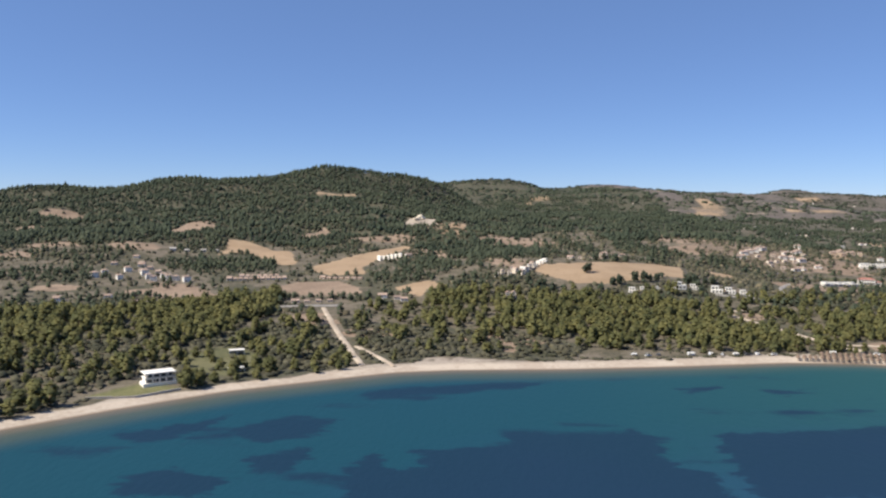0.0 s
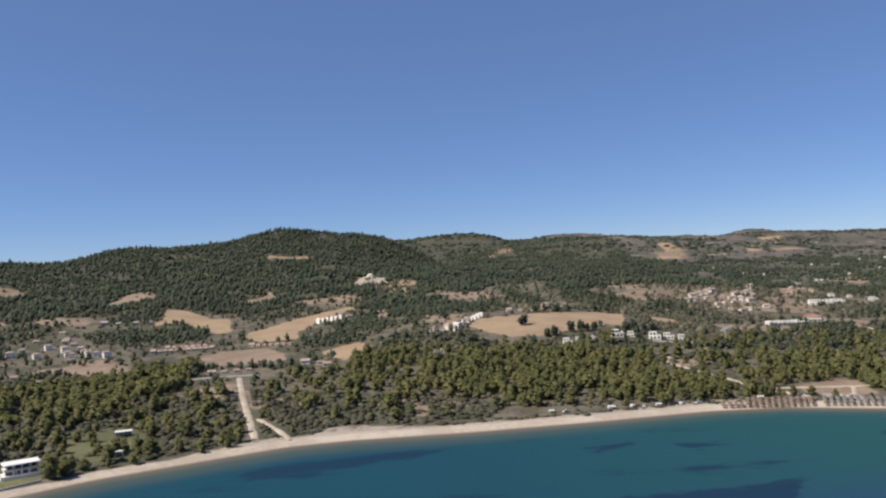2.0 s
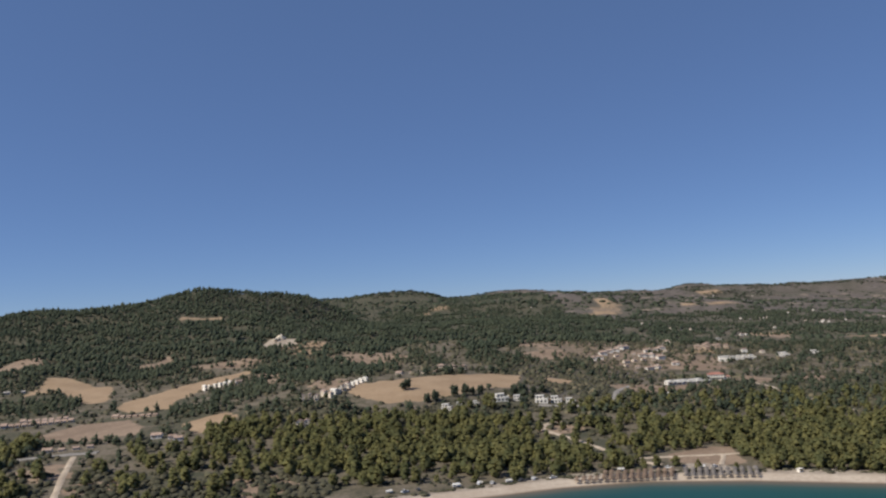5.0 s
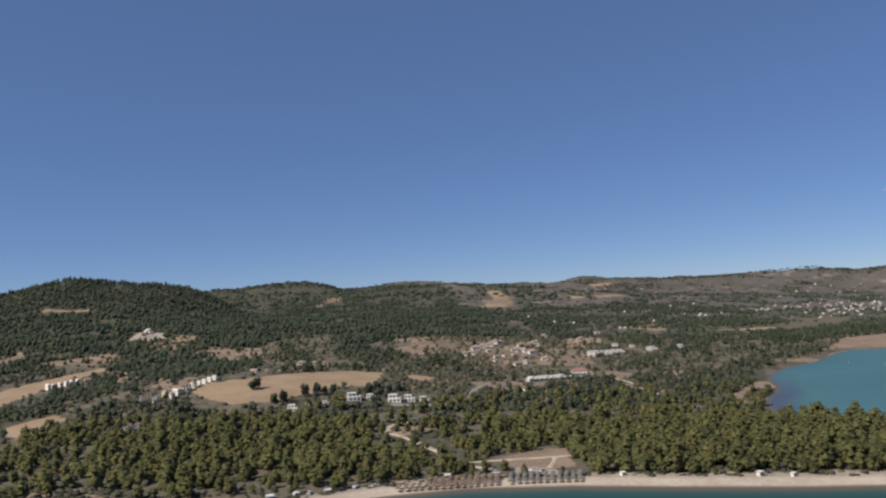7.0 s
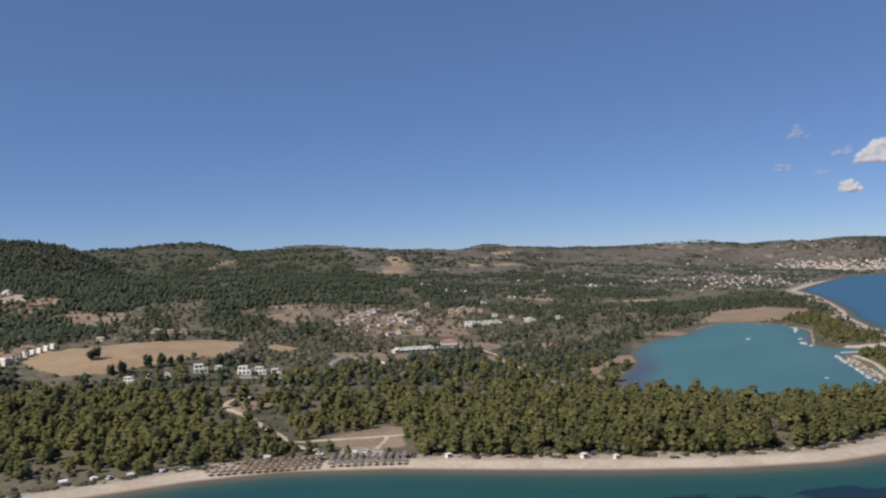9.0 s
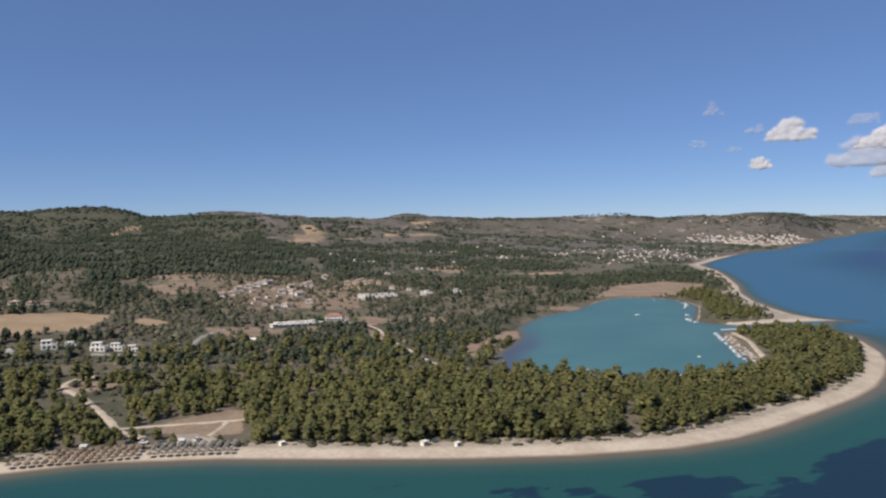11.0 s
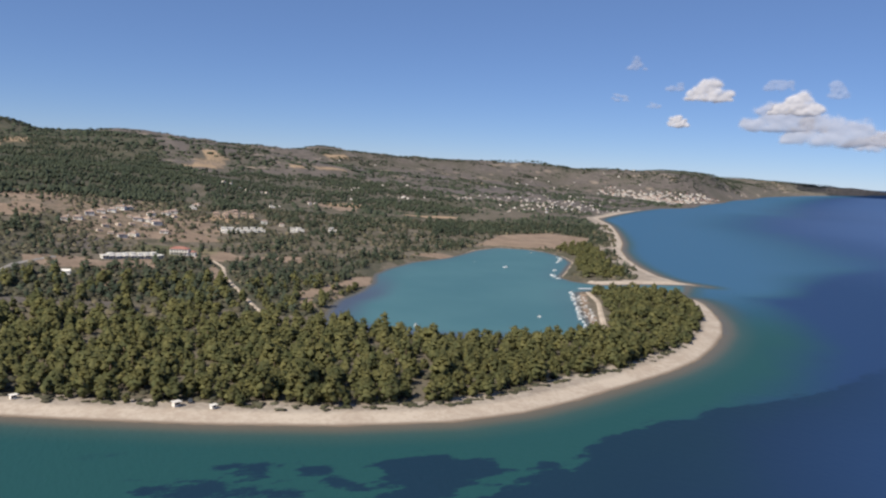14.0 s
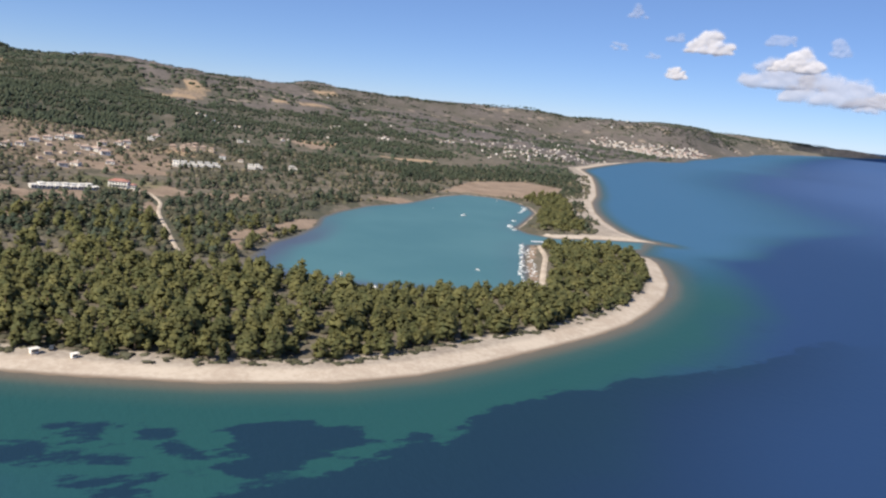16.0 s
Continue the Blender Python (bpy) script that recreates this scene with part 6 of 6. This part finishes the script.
def caravan(label):
    """A white touring caravan with rounded ends, windows and a side awning."""
    ob = thing("caravan", label, "caravan", "caravans behind the beach")
    profile = [(-2.5, 0.55), (2.5, 0.55), (2.65, 1.2), (2.5, 2.3), (2.2, 2.6), (-2.2, 2.6), (-2.5, 2.3), (-2.65, 1.2)]
    part("body", Solid().loft([[(x, y, z) for x, z in profile] for y in (-1.05, 1.05)]), CAR_WHITE, ob)
    for x, w in ((-1.5, 1.0), (0.9, 1.2)):
        part("window", Solid().box(x - w / 2, x + w / 2, -1.08, -1.03, 1.45, 2.1), GLASS, ob, "tinted caravan window")
    part("door", Solid().box(-0.65, 0.0, -1.08, -1.03, 0.7, 2.3), CANVAS, ob)
    part("awning", Solid().add([(-2.2, -1.05, 2.5), (2.2, -1.05, 2.5), (2.2, -3.2, 2.15), (-2.2, -3.2, 2.15), (-2.2, -1.05, 2.46), (2.2, -1.05, 2.46), (2.2, -3.2, 2.11), (-2.2, -3.2, 2.11)],
                               [(3, 2, 1, 0), (4, 5, 6, 7), (0, 1, 5, 4), (2, 3, 7, 6), (1, 2, 6, 5), (3, 0, 4, 7)]), CANVAS, ob, "pale canvas awning")
    pole = Solid().tube((0, 0, -0.2), (0, 0, 2.12), 0.03, 0.03, 5).mesh("awning_pole", METAL)
    for x in (-2.1, 2.1):
        part("awning_pole", pole, METAL, ob).matrix_basis = pose(x, -3.15, 0)
    wheels(ob, [(-0.1, -0.98), (-0.1, 0.98)])
    part("drawbar", Solid().box(2.6, 3.6, -0.06, 0.06, 0.5, 0.6), METAL, ob)
    return ob


def car(label, paint):
    ob = thing("car", label, "car", "cars parked among the pines")
    low = [(-2.0, 0.35), (2.0, 0.35), (2.1, 0.7), (1.95, 0.85), (1.0, 0.95), (-1.9, 1.0), (-2.1, 0.8)]
    part("body", Solid().loft([[(x, y, z) for x, z in low] for y in (-0.85, 0.85)]), paint, ob)
    top = [(0.95, 0.94), (0.35, 1.42), (-1.3, 1.45), (-1.85, 0.99)]
    part("cabin", Solid().loft([[(x, y, z) for x, z in top] for y in (-0.74, 0.74)]), GLASS, ob, "dark glazed cabin")
    part("roof", Solid().box(-1.25, 0.3, -0.72, 0.72, 1.42, 1.48), paint, ob)
    wheels(ob, [(x, y) for x in (-1.3, 1.3) for y in (-0.8, 0.8)])
    return ob


def boat(label, paint, cover=True, group="boats moored along the quay"):
    """A small open motor boat with a pointed bow, a cuddy and an outboard engine."""
    ob = thing("boat", label, "boat", group)
    hull = []
    for z, k, bow in ((-0.35, 0.45, 2.3), (0.15, 0.85, 2.8), (0.75, 1.0, 3.1)):
        hull.append([(-2.6, -0.95 * k, z), (0.6, -1.0 * k, z), (1.9, -0.6 * k, z), (bow, 0, z + (0.12 if z > 0.5 else 0)), (1.9, 0.6 * k, z), (0.6, 1.0 * k, z), (-2.6, 0.95 * k, z)])
    part("hull", Solid().loft(hull), paint, ob)
    part("cuddy", Solid().loft([[(0.2, -0.7, 0.75), (1.9, -0.35, 0.8), (1.9, 0.35, 0.8), (0.2, 0.7, 0.75)], [(0.4, -0.55, 1.2), (1.3, -0.3, 1.15), (1.3, 0.3, 1.15), (0.4, 0.55, 1.2)]]), GELCOAT, ob)
    part("windscreen", Solid().add([(0.35, -0.6, 1.18), (0.35, 0.6, 1.18), (0.1, 0.6, 1.6), (0.1, -0.6, 1.6), (0.31, -0.6, 1.18), (0.31, 0.6, 1.18), (0.06, 0.6, 1.6), (0.06, -0.6, 1.6)],
                                   [(0, 1, 2, 3), (7, 6, 5, 4), (0, 4, 5, 1), (1, 5, 6, 2), (2, 6, 7, 3), (3, 7, 4, 0)]), GLASS, ob)
    part("bench", Solid().box(-1.7, -1.2, -0.75, 0.75, 0.76, 0.95), CANVAS, ob)
    if cover:
        part("canopy", Solid().box(-1.8, 0.1, -0.9, 0.9, 1.95, 2.03), CANVAS, ob, "pale canvas sunshade")
        rod = Solid().tube((0, 0, 0.7), (0, 0, 1.96), 0.025, 0.025, 5).mesh("canopy_pole", METAL)
        for x in (-1.7, 0.0):
            for y in (-0.82, 0.82):
                part("canopy_pole", rod, METAL, ob).matrix_basis = pose(x, y, 0)
    part("outboard_engine", Solid().box(-3.0, -2.62, -0.18, 0.18, 0.5, 1.1).box(-2.9, -2.75, -0.06, 0.06, -0.3, 0.5), RUBBER, ob, "black outboard engine")
    return ob


def afloat(make, spots, **kwargs):
    """Boats on the water: x, y, turn, size."""
    first, made = make(**kwargs), []
    for k, (x, y, turn, size) in enumerate(spots):
        m = pose(x, y, 0.1, 0, 0, turn) @ Matrix.Diagonal((size, size, size, 1))
        if k:
            made.append(copy_thing(made[0], m))
        else:
            first.matrix_basis = m
            made.append(first)


def harbour():
    r = random.Random(9)
    white, blue, open_boats = [], [], []
    quay = [(744, 650), (712, 602), (691, 570), (672, 541), (655, 512)]
    for (ax, ay), (bx, by) in zip(quay, quay[1:]):
        n = int(math.hypot(bx - ax, by - ay) / 4.3)
        for k in range(n):
            f = (k + r.uniform(-0.2, 0.2)) / n
            spot = (ax + (bx - ax) * f - 4.2 + r.uniform(-1.6, 1.2), ay + (by - ay) * f + 3.0 + r.uniform(-1.5, 1.5), 148 + r.uniform(-50, 50), r.uniform(0.45, 0.95))
            r.choice((white, white, open_boats, blue)).append(spot)
            if r.random() < 0.5:
                r.choice((white, open_boats)).append((spot[0] + 4.0, spot[1] - 2.6, spot[2] + r.uniform(-15, 15), r.uniform(0.5, 0.9)))
    for x, y in ((786, 736), (781, 728), (779, 718), (790, 745), (812, 770), (866, 838), (873, 845), (880, 853), (886, 862), (889, 872), (858, 830)):
        r.choice((white, open_boats)).append((x - 3.5, y + 2, 150 + r.uniform(-20, 20), r.uniform(0.8, 1.2)))
    afloat(boat, white, label="white motor boat with pale sunshade moored at the shore", paint=GELCOAT)
    afloat(boat, open_boats, label="open white motor boat moored at the shore", paint=GELCOAT, cover=False)
    afloat(boat, blue, label="blue-hulled small boat moored at the shore", paint=BLUE_PAINT)
    afloat(boat, [(543, 552, 40, 0.75), (643, 560, -60, 0.7), (880, 921, 20, 0.8), (755, 846, 70, 0.5)], label="white motor boat anchored on the lagoon", paint=GELCOAT, group="boats anchored on the lagoon")
    afloat(boat, [(766, 800, 165, 1.0)], label="larger white boat anchored on the lagoon", paint=GELCOAT, group="boats anchored on the lagoon")
    for x, y, turn, long in ((617, 500, 95, 7), (549, 512, 80, 9), (523, 532, 60, 7), (584, 503, 88, 6)):
        dock = thing("jetty", "short pale wooden jetty reaching into the lagoon", "jetty", "jetties on the lagoon")
        part("deck", Solid().box(-3, long, -1.1, 1.1, 0.55, 0.75), CANVAS, dock)
        pile = Solid().tube((0, 0, -1.5), (0, 0, 0.56), 0.12, 0.12, 6).mesh("pile", WOOD)
        for px in (0.5, long * 0.5, long - 0.4):
            for py in (-0.85, 0.85):
                part("pile", pile, WOOD, dock).matrix_basis = pose(px, py, 0)
        dock.matrix_basis = pose(x, y, 0.1, 0, 0, turn)
    ashore = []
    for _ in range(22):
        f = r.uniform(0, 1)
        k = min(3, int(f * 4))
        (ax, ay), (bx, by) = quay[k], quay[k + 1]
        g = f * 4 - k
        ashore.append((ax + (bx - ax) * g + r.uniform(1.0, 4.5), ay + (by - ay) * g - r.uniform(0.5, 2.5), r.uniform(0, 360), r.uniform(0.45, 0.8)))
    place_all(boat, ashore, label="small open boat drawn up on the sandy strip", paint=GELCOAT, cover=False, group="boats drawn up ashore")
    ferry = thing("pontoon", "pale flat pontoon lying across the channel mouth", "pontoon")
    part("deck", Solid().box(-9, 9, -1.8, 1.8, 0.35, 0.8), GELCOAT, ferry)
    part("float", Solid().box(-8.5, 8.5, -1.5, 1.5, -0.4, 0.35), METAL, ferry)
    ferry.matrix_basis = pose(765, 661, 0.1, 0, 0, -12)


def beach_hut(label):
    """A small white kiosk with a flat shading roof."""
    ob = thing("beach_kiosk", label, "kiosk", "kiosks behind the beach")
    part("wall", Solid().box(-1.8, 1.8, -1.2, 1.4, -0.3, 2.4), WHITE_WALL, ob)
    part("roof", Solid().box(-2.4, 2.4, -2.2, 1.7, 2.4, 2.6), WHITE_WALL, ob)
    part("counter", Solid().box(-1.7, 1.7, -1.6, -1.2, 0.9, 1.0), WOOD, ob, "brown serving counter")
    # no opening is cut: a dark panel gives the hatch its shade
    part("hatch", Solid().box(-1.5, 1.5, -1.23, -1.19, 1.05, 2.1), GLASS, ob, "dark panel standing for the shaded inside of the serving hatch")
    post = Solid().tube((0, 0, -0.3), (0, 0, 2.42), 0.06, 0.06, 5).mesh("post", METAL)
    for x in (-2.2, 2.2):
        part("post", post, METAL, ob).matrix_basis = pose(x, -2.0, 0)
    return ob


def shelter(label):
    ob = thing("pavilion", label, "pavilion", "pavilions beside the beach house")
    part("roof", Solid().box(-4.5, 4.5, -2.5, 2.5, 2.7, 3.0), WHITE_WALL, ob)
    part("back_wall", Solid().box(-4.2, 4.2, 1.9, 2.2, -0.5, 2.7), CONCRETE, ob)
    post = Solid().box(-0.12, 0.12, -0.12, 0.12, -0.5, 2.7).mesh("post", WHITE_WALL)
    for x in (-4.2, 0, 4.2):
        part("post", post, WHITE_WALL, ob).matrix_basis = pose(x, -2.2, 0)
    return ob


def hedge():
    ob = thing("retaining_wall", "low stone retaining wall between lawn and beach", "wall")
    pts = [(-172, 366), (-160, 368), (-150, 371), (-142, 379), (-134, 387)]
    s = Solid()
    for (ax, ay), (bx, by) in zip(pts, pts[1:]):
        nx, ny = by - ay, ax - bx
        k = 0.25 / math.hypot(nx, ny)
        ring = [(ax - nx * k, ay - ny * k), (bx - nx * k, by - ny * k), (bx + nx * k, by + ny * k), (ax + nx * k, ay + ny * k)]
        z = min(ground(ax, ay), ground(bx, by))
        s.loft([[(x, y, z - 0.5) for x, y in ring], [(x, y, z + 1.0) for x, y in ring]])
    part("masonry", s, STONE, ob)


beach_rows()
harbour()
hedge()
place_all(shelter, [(-128, 470, 20, 1.0), (-117, 427, 35, 0.9)], label="white flat-roofed garden pavilion beside the pines")
place_all(beach_hut, note([(376, 425, 25, 0.75), (389, 418, 25, 0.8), (319, 454, 25, 0.85)], 5), label="small white kiosk under the pines at the beach")
place_all(caravan, note([(147, 481, 10, 0.8), (159, 483, 70, 0.8), (175, 483, 12, 0.8), (237, 488, -10, 0.9), (278, 478, -14, 0.95), (112, 480, 10, 0.75), (188, 484, 95, 0.8)], 3), label="white touring caravan with canvas awning behind the beach")
place_all(car, note([(120, 478, 30, 1.0), (166, 481, 70, 1.0), (199, 484, 20, 1.0), (262, 484, -30, 1.0), (285, 478, 40, 1.0)], 3), label="white parked car behind the beach", paint=CAR_WHITE)
place_all(car, note([(127, 481, 100, 1.0), (182, 482, 15, 1.0), (270, 482, 60, 1.0), (256, 487, 10, 1.0), (382, 428, 80, 1.0)], 3), label="dark parked car under the pines", paint=CAR_DARK)

# ---- clouds over the far coast: direction from the path's end, size in metres ----
def cloud(seed, wide, tall, count, thin):
    """Heaped puffs on a flat base: a bulging front whose rim thins out."""
    r = np.random.RandomState(seed)
    puffs = []
    while len(puffs) < count:
        u, h = r.uniform(-1, 1), r.uniform(0, 1) ** 1.5
        lim = (1 - u * u) ** 0.7 * (0.82 + 0.18 * math.sin(3.1 * u + seed * 1.7))
        if h < lim:
            puffs.append((u * wide / 2, (h - 0.35) * tall, tall * r.uniform(0.20, 0.36) * (1 - 0.4 * abs(u))))
    xs, zs = np.linspace(-0.75 * wide, 0.75 * wide, 90), np.linspace(-0.85 * tall, 1.1 * tall, 56)
    gx, gz, quads = sheet(xs, zs)
    bulge, thick = np.zeros_like(gx), np.zeros_like(gx)
    for px, pz, size in puffs:
        d = np.hypot((gx - px) / 1.3, (gz - pz) / np.where(gz < pz, 0.6, 1.0))
        bulge = np.maximum(bulge, np.sqrt(np.maximum(size * size - d * d, 0)))
        thick = 1 - (1 - thick) * (1 - 0.75 * np.clip(1.25 - d / size, 0, 1))
    bulge += 0.06 * tall * wavy(gx, gz, tall * 0.5, seed) * (bulge > 0)
    for _ in range(7):
        b = bulge.reshape(56, 90)
        b[1:-1, 1:-1] = (b[1:-1, 1:-1] * 2 + b[:-2, 1:-1] + b[2:, 1:-1] + b[1:-1, :-2] + b[1:-1, 2:]) / 6
        bulge = b.ravel()
    keep = (thick[quads] > 0.02).any(1)
    me = mesh_np("cloud", np.stack([gx, -0.36 * bulge, gz], 1), quads[keep], [CLOUD if thin > 0.9 else CLOUD_HAZY if thin > 0.6 else CLOUD_WISP], True)
    attribute(me, "thick", thick)
    ob = new("cloud", me)
    return tagged(ob, "small white fair-weather cloud" if thin > 0.6 else "faint thin wisp of cloud", "cloud", "clouds over the far coast")


EYE_END = Vector((369.5, 112.1, 104.6))
CLOUDS = [((0.7081, 0.6990, 0.1002), 235, 92, 60, 1.0), ((0.6870, 0.7237, 0.0656), 120, 60, 30, 0.95), ((0.7580, 0.6429, 0.1103), 150, 66, 30, 0.5),
          ((0.7718, 0.6300, 0.0863), 255, 92, 60, 1.0), ((0.7646, 0.6417, 0.0700), 420, 120, 60, 0.75), ((0.8043, 0.5912, 0.0594), 520, 150, 70, 0.85),
          ((0.8330, 0.5500, 0.0500), 420, 110, 50, 0.85), ((0.7958, 0.5965, 0.1043), 85, 80, 20, 0.4), ((0.6422, 0.7554, 0.1300), 95, 60, 18, 0.4),
          ((0.6314, 0.7700, 0.0921), 95, 45, 16, 0.3), ((0.6787, 0.7266, 0.1074), 95, 58, 18, 0.4), ((0.6634, 0.7434, 0.0851), 80, 42, 14, 0.3)]
for k, (way, wide, tall, count, thin) in enumerate(CLOUDS):
    ob = cloud(k + 1, wide, tall, count, thin)
    at = EYE_END + Vector(way) * 4350
    ob.matrix_basis = pose(*at, 0, 0, -math.degrees(math.atan2(way[0], way[1])))

# ---- plants, last ----
singles = plant_woods()
plant_slopes()
plant_scrub()
field_trees = [(129, 752), (147, 711), (154, 716), (171, 731), (187, 739), (194, 741), (224, 744), (230, 742), (241, 748), (249, 751), (133, 756), (181, 736)]
lone = thing("tree", "dark green broad tree beside the golden field", "tree", "trees beside the golden field")
rr = np.random.RandomState(55)
part("trunk", stem(rr, 6.0, 0.28, 0.3), BARK, lone)
v, f = tufts(rr, 20, 2.7, 1.6, 7.4, 1.2, 0.45, 0.3, 0.95)
sv, sf = needle_sprays(rr, v, 260, 0.6)
part("crown", mesh_np("crown", np.concatenate([v, sv]), np.concatenate([f, sf + len(v)]), [FOLIAGE_HILL]), FOLIAGE_HILL, lone)
for k, (x, y) in enumerate(field_trees):
    m = upright(x, y, k * 77, 0.85 + 0.4 * (k % 4) / 3, 1.05)
    if k:
        copy_thing(lone, m)
    else:
        lone.matrix_basis = m
made = [pine_tree(100 + k) for k in range(6)]
used = set()
for k, (x, y, size) in enumerate(singles):
    m = upright(x, y, (k * 137.5) % 360, size, 0.8 + 0.3 * ((k * 37) % 11) / 11, 0.2)
    if k % 6 in used:
        copy_thing(made[k % 6], m)
    else:
        made[k % 6].matrix_basis = m
        used.add(k % 6)
